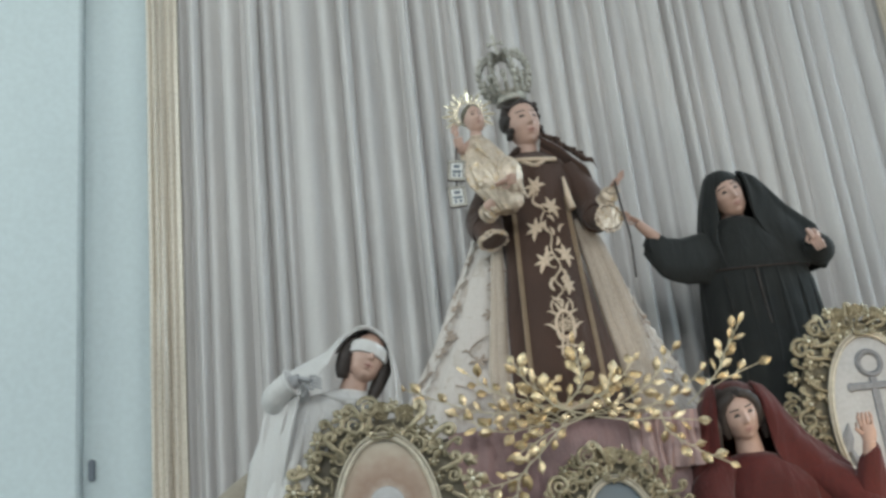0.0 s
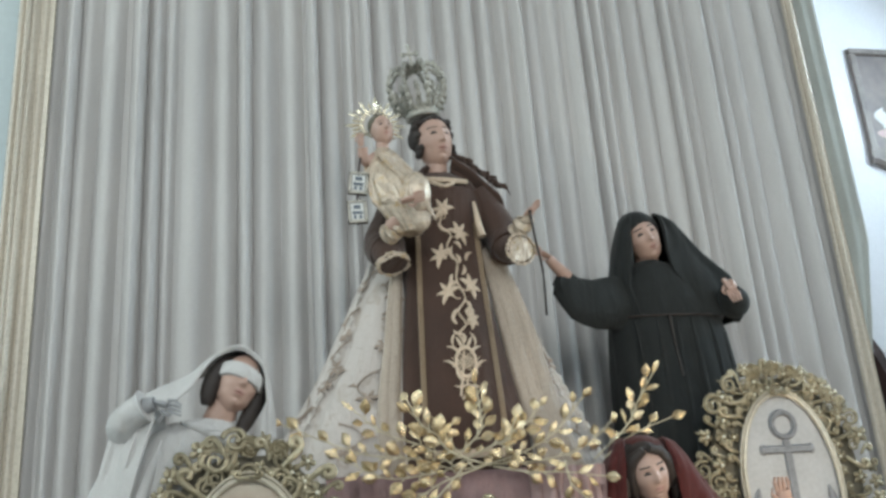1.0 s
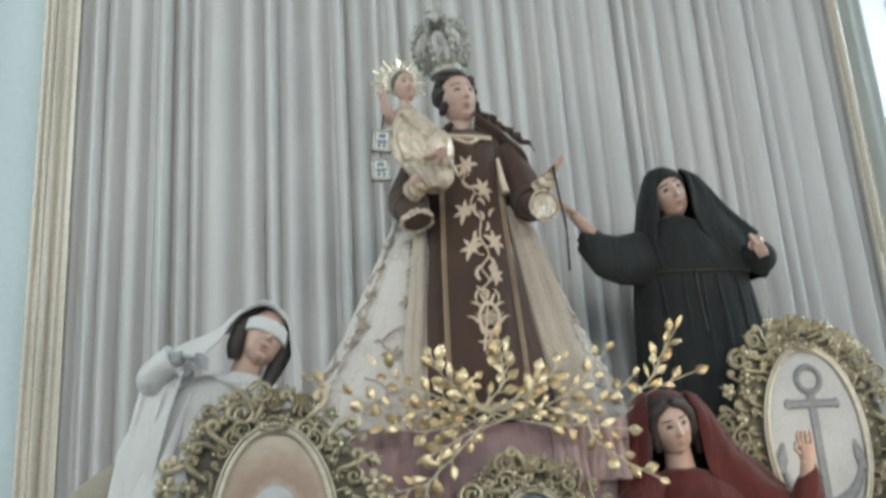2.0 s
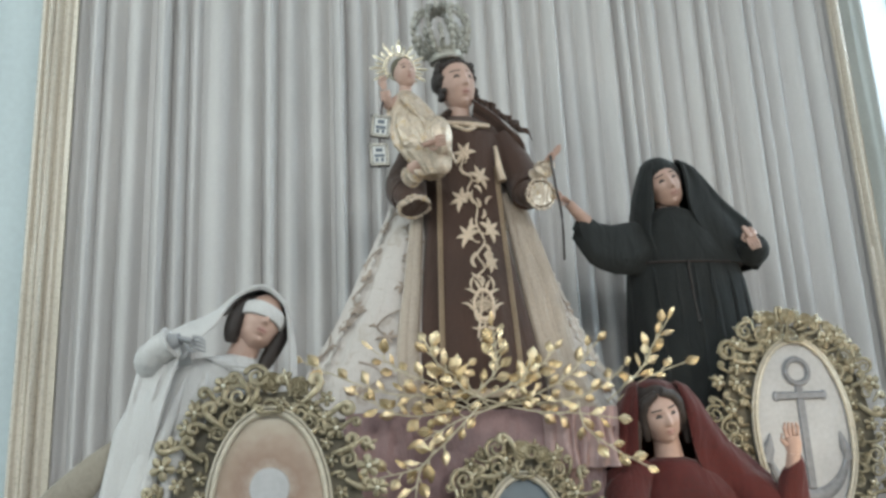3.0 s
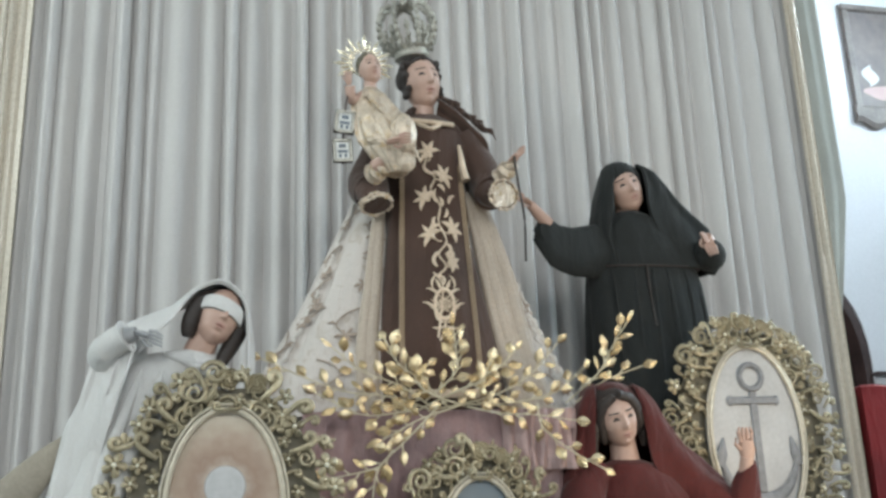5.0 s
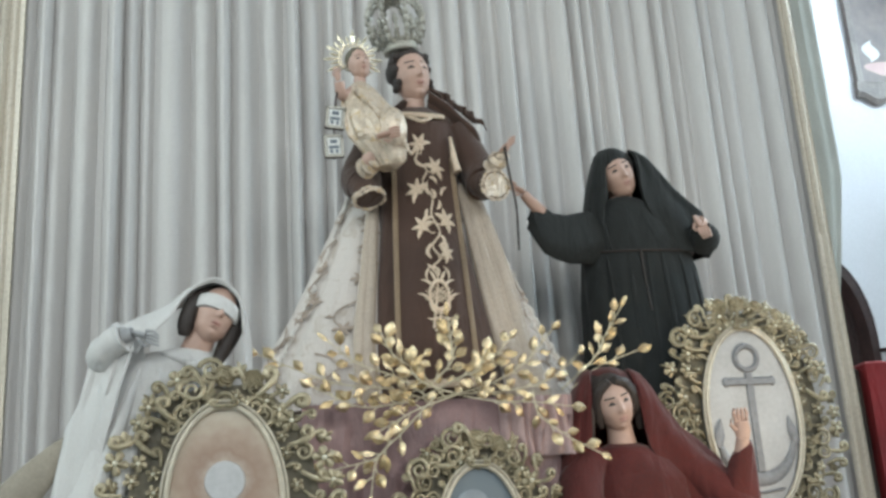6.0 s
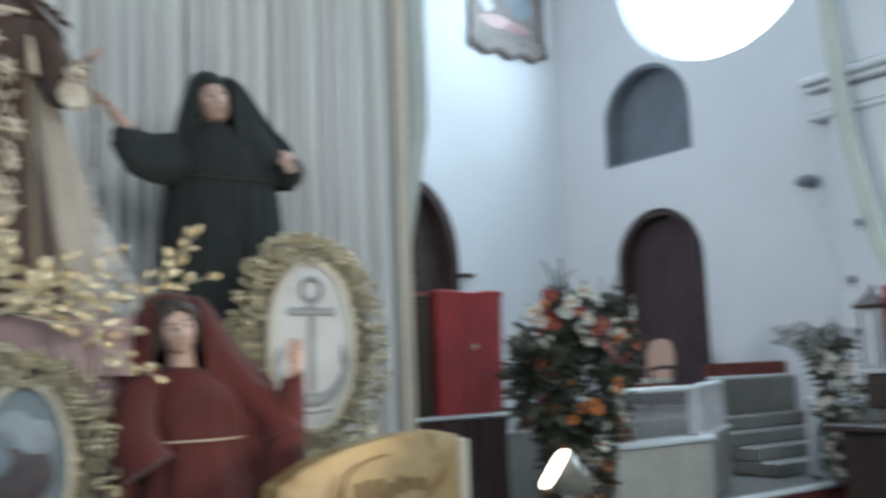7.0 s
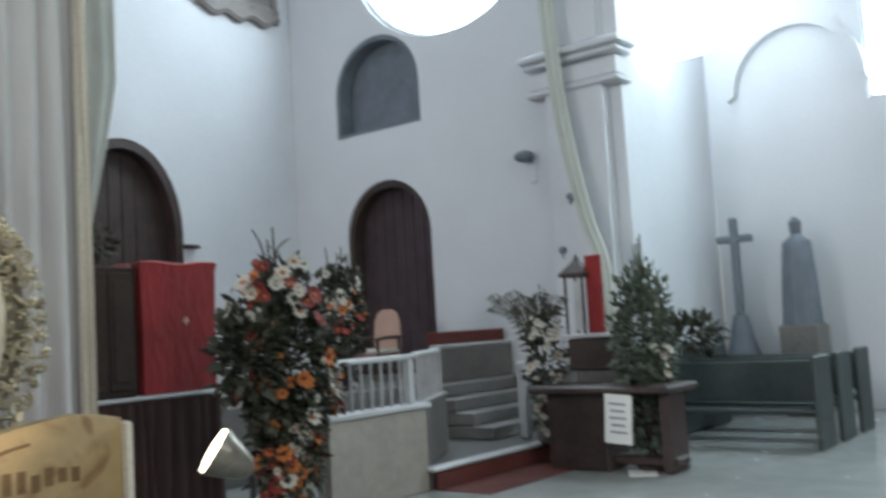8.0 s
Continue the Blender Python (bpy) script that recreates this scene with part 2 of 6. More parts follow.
# ---- building helpers ----
class Shape:
    """Points and faces of one mesh, with a material index for each face."""

    def __init__(self):
        self.v, self.f, self.m = [], [], []

    def add(self, verts, faces, k=0):
        o = len(self.v)
        self.v += [tuple(p) for p in verts]
        self.f += [tuple(i + o for i in q) for q in faces]
        self.m += [k] * len(faces)
        return self

    def loft(self, rings, k=0, caps=True, closed=True):
        n = len(rings[0])
        verts = [p for r in rings for p in r]
        faces = []
        for i in range(len(rings) - 1):
            for j in range(n if closed else n - 1):
                a, b = i * n + j, i * n + (j + 1) % n
                faces.append((a, b, b + n, a + n))
        if caps:
            faces += [tuple(range(n))[::-1], tuple(range((len(rings) - 1) * n, len(rings) * n))]
        return self.add(verts, faces, k)

    def ball(self, c, r, k=0, turn=None, n=16, rings=9):
        r = (r, r, r) if isinstance(r, (int, float)) else r
        turn = turn or Matrix.Identity(3)
        c = Vector(c)
        out = []
        for i in range(rings):
            a = math.pi * (i + 0.5) / rings - math.pi / 2
            out.append([c + turn @ Vector((r[0] * math.cos(a) * math.cos(b), r[1] * math.cos(a) * math.sin(b), r[2] * math.sin(a)))
                        for b in (2 * math.pi * j / n for j in range(n))])
        return self.loft(out, k)

    def tube(self, pts, radii, k=0, n=8, flat=1.0, up=(0, 0, 1)):
        pts = [Vector(p) for p in pts]
        if isinstance(radii, (int, float)):
            radii = [radii] * len(pts)
        out = []
        for i, p in enumerate(pts):
            d = (pts[min(i + 1, len(pts) - 1)] - pts[max(i - 1, 0)]).normalized()
            s = d.cross(Vector(up))
            s = s.normalized() if s.length > 1e-4 else Vector((1, 0, 0))
            u = s.cross(d).normalized()
            out.append([p + radii[i] * (math.cos(a) * s + flat * math.sin(a) * u) for a in (2 * math.pi * j / n for j in range(n))])
        return self.loft(out, k)

    def box(self, c, size, k=0, turn=None, bevel=0.0):
        c, h = Vector(c), Vector(size) / 2
        turn = turn or Matrix.Identity(3)
        b = min(bevel, min(h) * 0.9)
        rings = []
        for z, e in ((-h.z, b), (-h.z + b, 0), (h.z - b, 0), (h.z, b)) if b else ((-h.z, 0), (h.z, 0)):
            x, y = h.x - e, h.y - e
            q = b * 0.6
            xy = ((x - q, -y), (x, -y + q), (x, y - q), (x - q, y), (-x + q, y), (-x, y - q), (-x, -y + q), (-x + q, -y)) if b else ((x, -y), (x, y), (-x, y), (-x, -y))
            rings.append([c + turn @ Vector((px, py, z)) for px, py in xy])
        return self.loft(rings, k)

    def torus(self, c, R, r, k=0, turn=None, n=32, m=8, a0=0.0, a1=2 * math.pi, squash=1.0):
        turn = turn or Matrix.Identity(3)
        c = Vector(c)
        full = a1 - a0 > 2 * math.pi - 0.01
        count = n if full else n + 1
        rings = []
        for i in range(count):
            a = a0 + (a1 - a0) * i / n
            e = Vector((math.cos(a), math.sin(a) * squash, 0))
            rings.append([c + turn @ (e * (R + r * math.cos(b)) + Vector((0, 0, r * math.sin(b)))) for b in (2 * math.pi * j / m for j in range(m))])
        if full:
            rings.append(rings[0])
        return self.loft(rings, k, caps=not full)

    def sheet(self, rows, thick, k=0):
        """A cloth through rows of points, with two faces and a closed edge."""
        n, m = len(rows), len(rows[0])
        rows = [[Vector(p) for p in r] for r in rows]
        back = []
        for i in range(n):
            line = []
            for j in range(m):
                du = rows[i][min(j + 1, m - 1)] - rows[i][max(j - 1, 0)]
                dv = rows[min(i + 1, n - 1)][j] - rows[max(i - 1, 0)][j]
                nn = du.cross(dv)
                line.append(rows[i][j] + (nn.normalized() if nn.length > 1e-9 else Vector((0, 1, 0))) * thick)
            back.append(line)
        v = [q for r in rows for q in r] + [q for r in back for q in r]
        o, f = n * m, []
        for i in range(n - 1):
            for j in range(m - 1):
                a = i * m + j
                f += [(a, a + 1, a + m + 1, a + m), (o + a, o + a + m, o + a + m + 1, o + a + 1)]
        edge = [j for j in range(m)] + [i * m + m - 1 for i in range(1, n)] + [(n - 1) * m + j for j in range(m - 2, -1, -1)] + [i * m for i in range(n - 2, 0, -1)]
        for q in range(len(edge)):
            a, b = edge[q], edge[(q + 1) % len(edge)]
            f.append((a, b, o + b, o + a))
        return self.add(v, f, k)

    def mesh(self, name, mats, smooth=True):
        me = bpy.data.meshes.new(name)
        me.from_pydata(self.v, [], self.f)
        for m in mats if isinstance(mats, (list, tuple)) else [mats]:
            me.materials.append(m)
        me.polygons.foreach_set("material_index", self.m)
        me.update()
        bm = bmesh.new()
        bm.from_mesh(me)
        bmesh.ops.recalc_face_normals(bm, faces=bm.faces)
        bm.to_mesh(me)
        bm.free()
        if smooth:
            me.polygons.foreach_set("use_smooth", [True] * len(me.polygons))
            me.set_sharp_from_angle(angle=radians(42))
        return me


def thing(name, shape, mats, label="", category="", group="", kind="", smooth=True):
    """A top-level thing that is one mesh."""
    return tagged(new(name, shape.mesh(name, mats, smooth)), label, category, group, kind)


def base(name, x, y, z, label, category, group="", kind=""):
    """The empty at a thing's base, which carries its parts."""
    ob = tagged(new(name), label, category, group, kind)
    ob.location = (x, y, z)
    ob.empty_display_size = 0.1
    return ob


def part(name, shape, mats, parent, label="", smooth=True):
    """One mesh, modelled in world metres, under a thing or a part."""
    data = shape if isinstance(shape, bpy.types.Mesh) else shape.mesh(name, mats, smooth)
    ob = new(name, data)
    ob.parent = parent
    if parent.parent is None:
        ob.matrix_parent_inverse = Matrix.Translation(-Vector(parent.location))
    if label:
        ob["label"] = label
    return ob


def piece(name, mesh, parent, m, label=""):
    """A repeat on shared mesh data, at the world pose m, under a parent."""
    ob = part(name, mesh, None, parent, label)
    ob.matrix_basis = m
    return ob


def smooth_line(pts, n=8):
    """A curve through points."""
    pts = [Vector(p) for p in pts]
    out = []
    for i in range(len(pts) - 1):
        a, b, c, d = pts[max(i - 1, 0)], pts[i], pts[i + 1], pts[min(i + 2, len(pts) - 1)]
        for j in range(n):
            t = j / n
            out.append(0.5 * (2 * b + (c - a) * t + (2 * a - 5 * b + 4 * c - d) * t * t + (3 * b - a - 3 * c + d) * t ** 3))
    return out + [pts[-1]]


def oval(x, y, z, rx, ry, n=48, fold=0.0, count=9, phase=0.0, tip=(0.0, 0.0)):
    """A level ring with cloth folds; tip leans its height along x and y."""
    out = []
    for j in range(n):
        a = 2 * math.pi * j / n
        s = 1 + fold * (math.sin(count * a + phase) + 0.5 * math.sin((count * 2 - 3) * a + 2 * phase + 1))
        px, py = rx * s * math.cos(a), ry * s * math.sin(a)
        out.append(Vector((x + px, y + py, z + tip[0] * px + tip[1] * py)))
    return out


def between(rows, n=5):
    """Rows of numbers, eased from one to the next."""
    out = []
    for a, b in zip(rows, rows[1:]):
        for j in range(n):
            t = j / n
            out.append([p + (q - p) * t for p, q in zip(a, b)])
    return out + [list(rows[-1])]


def holed(name, outer, holes, put, thick, material, label="", kind="structure"):
    """A wall with openings right through it. put(u, v, d) gives the place at depth d."""
    from mathutils.geometry import tessellate_polygon
    loops = [outer, *holes]
    flat = [[Vector((u, v, 0)) for u, v in lp] for lp in loops]
    tris = tessellate_polygon(flat)
    uv = [p for lp in loops for p in lp]
    s = Shape()
    s.add([put(u, v, 0) for u, v in uv], [tuple(t) for t in tris])
    s.add([put(u, v, thick) for u, v in uv], [tuple(t)[::-1] for t in tris])
    for lp in loops:
        n = len(lp)
        s.add([put(u, v, 0) for u, v in lp] + [put(u, v, thick) for u, v in lp], [(i, (i + 1) % n, n + (i + 1) % n, n + i) for i in range(n)])
    me = bpy.data.meshes.new(name)
    me.from_pydata(s.v, [], s.f)
    me.materials.append(material)
    bm = bmesh.new()
    bm.from_mesh(me)
    bmesh.ops.remove_doubles(bm, verts=bm.verts, dist=0.0005)
    bmesh.ops.recalc_face_normals(bm, faces=bm.faces)
    bm.to_mesh(me)
    bm.free()
    return tagged(new(name, me), label, "wall", kind=kind)


def arch(u, v0, half, spring, n=16, rise=None):
    """The outline of an arched opening: middle, foot, half width and height of the springing."""
    rise = rise or half
    return [(u - half, v0), (u + half, v0)] + [(u + half * math.cos(math.pi * i / n), spring + rise * math.sin(math.pi * i / n)) for i in range(n + 1)]


def ring2(u, v, r, n=28):
    return [(u + r * math.cos(2 * math.pi * i / n), v + r * math.sin(2 * math.pi * i / n)) for i in range(n)]


def arch_band(line, put, d0, d1, width):
    """A moulding that follows an arch's outline, from depth d0 to d1."""
    s = Shape()
    cu = sum(p[0] for p in line) / len(line)
    cv = sum(p[1] for p in line) / len(line)
    rings = []
    for u, v in line:
        e = Vector((u - cu, v - cv)).normalized() * width
        rings.append([put(u, v, d0), put(u + e.x, v + e.y, d0), put(u + e.x, v + e.y, d1), put(u, v, d1)])
    return s.loft(rings)


# ---- the church ----
thing("floor", Shape().box((2.5, -1.5, -0.1), (29, 34, 0.2)), FLOORING, "pale polished stone floor of the church", "floor", kind="structure", smooth=False)
thing("ceiling", Shape().box((2.5, -1.5, 12.2), (29, 34, 0.3)), PLASTER, "white plaster ceiling", "ceiling", kind="structure", smooth=False)
east = lambda u, v, d: (13.0 + d, u, v)
DOOR, UPPER = arch(11.37, 0.9, 1.02, 3.42, rise=1.0), arch(11.48, 5.35, 1.04, 6.15, rise=0.99)
ROUND = ring2(9.75, 9.0, 2.25)
holed("wall_east", [(6.5, 0), (14.3, 0), (14.3, 12.1), (6.5, 12.1)], [DOOR, UPPER, ROUND], east, 0.5, PLASTER, "white plastered side wall with arched openings")
north = lambda u, v, d: (u, 13.75 + d, v)
NDOOR = arch(9.2, 0.9, 1.12, 3.6, rise=1.55)
holed("wall_north", [(-11.5, 0), (12.996, 0), (12.996, 12.1), (-11.5, 12.1)], [NDOOR], north, 0.5, PLASTER, "white plastered end wall behind the altar")
thing("wall_return", Shape().box((14.85, 6.715, 6.05), (2.69, 0.42, 12.08)), PLASTER, "white plastered return wall", "wall", kind="structure", smooth=False)
transept = lambda u, v, d: (16.2 + d, u, v)
TWIN = arch(2.6, 4.9, 1.25, 6.9)
holed("wall_transept", [(-18, 0), (6.5, 0), (6.5, 12.1), (-18, 12.1)], [TWIN], transept, 0.5, PLASTER, "pale wall of the side chapel")
west = lambda u, v, d: (-11.0 - d, u, v)
# Window openings out of view, added for the fill lamps.
holed("wall_west", [(-18, 0), (13.75, 0), (13.75, 12.1), (-18, 12.1)], [arch(2, 5, 1.5, 8.0), arch(-6, 5, 1.5, 8.0), arch(10.2, 5, 1.3, 8.0)], west, 0.5, PLASTER, "white plastered side wall out of view, with added window openings")
south = lambda u, v, d: (u, -16.0 - d, v)
holed("wall_south", [(-11, 0), (16.2, 0), (16.2, 12.1), (-11, 12.1)], [arch(-3, 5.2, 2.0, 9.0), arch(6, 5.2, 2.0, 9.0)], south, 0.5, PLASTER, "white plastered rear wall out of view, with added window openings")


def sky_panel(name, c, size):
    thing(name, Shape().box(c, size), SKYGLOW, "bright daylight outside the window", "sky", kind="structure", smooth=False)


sky_panel("backdrop", (13.9, 9.75, 9.6), (0.1, 8.5, 8.0))
sky_panel("backdrop", (17.2, 2.6, 6.5), (0.1, 6.0, 7.0))

# window in the round opening: ring and bars
w = base("window_1", 13.1, 9.75, 9.0, "round window flooded with white daylight", "window", kind="structure")
part("window_frame", Shape().torus((13.12, 9.75, 9.0), 2.22, 0.06, turn=Matrix.Rotation(radians(90), 3, "Y")), WHITEMETAL, w)
for a in (0, 90):
    part("glazing_bar", Shape().box((13.12, 9.75, 9.0), (0.04, 0.04 if a else 4.4, 4.4 if a else 0.04)), WHITEMETAL, w, smooth=False)
w = base("window_2", 16.3, 2.6, 4.9, "arched window bright with daylight", "window", kind="structure")
part("window_frame", arch_band(TWIN, transept, 0.05, 0.15, -0.07), WHITEMETAL, w, smooth=False)
part("glazing_bar", Shape().box((16.3, 2.6, 6.5), (0.05, 0.05, 3.2)), WHITEMETAL, w, smooth=False)

# arched panel over the door; grey on panel and reveal puts in recess shade
w = base("window_3", 13.3, 11.48, 5.35, "arched recess with a dull grey panel, shade put in", "window", kind="structure")
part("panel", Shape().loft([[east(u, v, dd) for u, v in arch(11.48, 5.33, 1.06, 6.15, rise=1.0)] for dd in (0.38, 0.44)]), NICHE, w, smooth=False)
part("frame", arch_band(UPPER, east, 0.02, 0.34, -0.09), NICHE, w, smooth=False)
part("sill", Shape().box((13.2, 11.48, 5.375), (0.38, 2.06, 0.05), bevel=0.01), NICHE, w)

# arched doors
d = base("door_1", 13.3, 11.37, 0.9, "tall closed dark maroon arched door", "door", kind="structure")
for i in range(9):
    y = 10.41 + 0.24 * i
    part("board", Shape().box((13.36, y, 2.66), (0.07, 0.228, 3.6), bevel=0.012), MAROON, d, smooth=False)
part("frame", arch_band(DOOR, east, 0.05, 0.3, -0.13), DARKWOOD, d, smooth=False)
d = base("door_2", 9.2, 14.0, 0.9, "tall dark wooden arched door in the end wall", "door", kind="structure")
for i in range(9):
    part("board", Shape().box((8.16 + 0.26 * i, 14.1, 3.0), (0.248, 0.07, 4.4), bevel=0.012), DARKWOOD, d, smooth=False)
part("frame", arch_band(NDOOR, north, 0.02, 0.3, -0.16), DARKWOOD, d, smooth=False)
part("bracket", Shape().box((10.42, 13.68, 3.36), (0.3, 0.16, 0.06), bevel=0.02), DARKWOOD, d)

# pilaster with its moulded capital
p = base("pilaster", 12.9, 7.2, 0, "white pilaster with a moulded capital", "pilaster", kind="structure")
part("shaft", Shape().box((12.93, 7.2, 2.6), (0.36, 1.0, 5.2), bevel=0.02), PLASTER, p)
for z, h, g in ((5.22, 0.10, 0.12), (5.42, 0.3, 0.04), (5.66, 0.1, 0.16), (5.78, 0.12, 0.28)):
    part("moulding", Shape().box((12.93, 7.2, z), (0.36 + g, 1.5 + g, h), bevel=0.03), PLASTER, p)
part("upper_shaft", Shape().box((12.95, 7.2, 9.0), (0.3, 0.9, 6.2), bevel=0.02), PLASTER, p)
p = base("wall_pier", -3.0, 6.25, 0, "pale blue-white plastered pier beside the curtain", "pier", kind="structure")
# Set near and run wide to keep the sanctuary lamp off this wall.
part("shaft", Shape().box((-6.1, 6.25, 6.03), (9.6, 0.5, 12.0), 0, None, 0.02), PIERPAINT, p)
part("edge", Shape().box((-4.97, 5.96, 6.03), (6.2, 0.10, 12.0), 0, None, 0.03), PIERPAINT, p)
thing("switch_box", Shape().box((-1.812, 5.985, 2.12), (0.035, 0.05, 0.13), 0, None, 0.01), NICHE, "small grey switch box on the pale pier", "switch box")
thing("trim", arch_band([(4.95 + 1.0 * math.cos(math.pi * i / 20), 5.35 + 1.0 * math.sin(math.pi * i / 20)) for i in range(21)], transept, -0.12, 0.05, 0.16), PLASTER, "moulded blind arch on the chapel wall", "moulding", kind="structure", smooth=False)

# raised floors and steps
thing("platform", Shape().box((10.55, 7.9, 0.1), (4.9, 2.8, 0.2), bevel=0.01), DARKSTONE, "low grey stone platform", "platform", kind="structure", smooth=False)
thing("dais", Shape().box((1.0, 11.3, 0.45), (23.9, 4.9, 0.9), bevel=0.01), STONE, "raised grey stone sanctuary floor", "platform", kind="structure", smooth=False)
thing("step_edge", Shape().box((9.27, 6.47, 0.215), (2.5, 0.16, 0.05), bevel=0.015), WHITEMETAL, "white stone nosing of the step", "step", kind="structure")
thing("carpet", Shape().box((9.3, 6.44, 0.09), (2.4, 0.05, 0.17), bevel=0.01).box((9.3, 6.1, 0.006), (2.4, 0.7, 0.012)), CARPET, "worn red carpet before the step", "carpet")
st = base("staircase", 11.4, 7.6, 0.2, "short flight of grey marble steps", "stairs", kind="structure")
for i in range(4):
    part("tread", Shape().box((11.45, 7.9 + 0.15 * i, 0.2 + 0.0875 + 0.175 * i), (2.3, 1.2 - 0.3 * i, 0.172), bevel=0.015), STONE, st)

# ---- curtain and drapes ----
def pleats(x0, x1, y, z0, z1, fold, depth, rows=14, seed=1, thick=0.012, gather=0.0, per=8):
    """A hanging cloth with uneven pleats: a closed sheet."""
    rng = random.Random(seed)
    knots, x = [], x0
    while x < x1:
        knots.append((x, depth * rng.uniform(0.55, 1.15), fold * rng.uniform(0.65, 1.4)))
        x += knots[-1][2]
    s = Shape()
    front, back = [], []
    for i in range(rows + 1):
        t = i / rows
        z = z0 + (z1 - z0) * t
        line = []
        for q, (kx, d, wdt) in enumerate(knots):
            for j in range(per):
                f = j / per
                u = min(kx + wdt * f, x1)
                sway = 0.018 * math.sin(1.7 * q + 2.2 * t) * (1 - t)
                crest = 0.55 * math.sin(math.pi * f) + 0.45 * math.sin(math.pi * f) ** 2
                line.append((u + sway + gather * (1 - t) * (u - x0), y - d * crest * (1 - 0.25 * t) + 0.012 * math.sin(q * 2.3 + 5 * t), z))
        front.append(line)
        back.append([(a, b + thick, c) for a, b, c in line])
    n = len(front[0])
    loops = [[*f, *reversed(b)] for f, b in zip(front, back)]
    return s.loft(loops)


thing("curtain", pleats(-1.14, 3.55, 5.42, 0.02, 11.9, 0.122, 0.078, seed=4, per=10), CURTAIN, "tall pleated silver-grey curtain behind the statues", "curtain")
for x, side in ((-1.21, -1), (3.597, 1)):
    thing("curtain_border", pleats(x - (0.1 if side < 0 else 0.045), x + (0.1 if side < 0 else 0.055), 5.38, 0.02, 11.9, 0.055, 0.035, seed=7, rows=8), SATIN,
          "shiny cream-gold satin border of the grey curtain", "curtain border", "curtain borders")


def side_drape():
    """A sheer drape beside the curtain, drawn in towards its foot."""
    rings = []
    for i in range(25):
        z = 11.9 - (11.9 - 0.01) * i / 24
        w = 0.18 if z > 3.4 else max(0.05, 0.18 - 0.12 * (3.4 - z) / 1.1)
        c = 3.87 if z > 3.4 else 3.87 - 0.14 * min(1, (3.4 - z) / 1.1)
        ring = []
        for j in range(40):
            a = 2 * math.pi * j / 40
            q = 1 + 0.25 * math.sin(9 * a + 0.3 * z)
            ring.append((c + w * math.cos(a), 5.68 + 0.06 * math.sin(a) * q, z))
        rings.append(ring)
    return Shape().loft(rings)


thing("drape", side_drape(), OLIVE, "sheer olive-grey drape hanging beside the curtain", "drape")
s = Shape()
rings = []
for i, q in enumerate(smooth_line([(12.55, 7.75, 11.9), (12.52, 7.52, 8.4), (12.5, 7.42, 6.6), (12.45, 7.26, 4.85), (12.4, 6.95, 3.3), (12.3, 6.66, 2.55), (12.2, 6.55, 1.9), (12.18, 6.52, 0.02)], 6)):
    w = 0.15 - 0.0012 * i
    rings.append([(q.x + 0.04 * math.sin(t) * (1 + 0.4 * math.sin(7 * t)), q.y + w * math.cos(t), q.z) for t in (2 * math.pi * k / 28 for k in range(28))])
s.loft(rings)
thing("fabric_swag", s, PALEGAUZE, "long pale green fabric swag hanging from the ceiling", "drape")

# ---- the float that carries the statues ----
fl = base("float_platform", 0.9, 4.3, 0, "draped processional platform under the statues", "platform")
part("deck", Shape().box((0.9, 4.28, 0.81), (4.3, 1.9, 0.08), bevel=0.02), DARKWOOD, fl)
part("skirt", pleats(-1.2, 3.0, 3.42, 0.02, 0.77, 0.16, 0.05, rows=4, seed=3), DEEPRED, fl)
part("frame", Shape().box((0.9, 4.35, 0.39), (4.1, 1.7, 0.76)), DARKWOOD, fl, smooth=False)


def cloth_block(name, x0, x1, y0, y1, z0, z1, material, label, category, seed, fold=0.11, depth=0.025):
    """A block draped with cloth: a smooth top and pleated sides."""
    rng = random.Random(seed)
    n = 160
    peri = []
    per = 2 * (x1 - x0 + y1 - y0)
    for i in range(n):
        q = per * i / n
        if q < x1 - x0:
            peri.append((x0 + q, y0, 0, -1))
        elif q < x1 - x0 + y1 - y0:
            peri.append((x1, y0 + q - (x1 - x0), 1, 0))
        elif q < 2 * (x1 - x0) + y1 - y0:
            peri.append((x1 - (q - (x1 - x0) - (y1 - y0)), y1, 0, 1))
        else:
            peri.append((x0, y1 - (q - 2 * (x1 - x0) - (y1 - y0)), -1, 0))
    ph = rng.uniform(0, 6)
    rings = []
    for t, amp, inset in ((0, 1, 0), (0.5, 0.8, 0), (0.85, 0.4, 0), (0.97, 0.1, 0.004), (1, 0, 0.02)):
        ring = []
        for i, (x, y, nx, ny) in enumerate(peri):
            q = per * i / n
            a = depth * amp * (0.6 * math.sin(2 * math.pi * q / fold + ph) + 0.4 * math.sin(2 * math.pi * q / (fold * 0.61) + 2 * ph)) - inset
            ring.append((x + nx * a, y + ny * a, z0 + (z1 - z0) * t))
        rings.append(ring)
    return thing(name, Shape().loft(rings), material, label, category)


cloth_block("statue_pedestal", 0.28, 1.42, 4.16, 5.1, 0.85, 1.95, MAUVE, "pedestal draped in mauve satin cloth", "pedestal", 2)
cloth_block("statue_pedestal", 1.62, 2.62, 4.52, 5.1, 0.85, 1.92, MAUVE, "tall cloth-covered pedestal behind the medallion", "pedestal", 5)
thing("ruffle", pleats(1.08, 1.40, 4.135, 1.70, 1.945, 0.045, 0.03, rows=3, seed=14), PINK, "pleated pink ruffle pinned to the pedestal cloth", "ruffle")
thing("plinth_block", Shape().box((2.36, 4.44, 1.04), (0.6, 0.22, 0.385), bevel=0.02), DARKWOOD, "dark block under the oval medallion", "plinth")


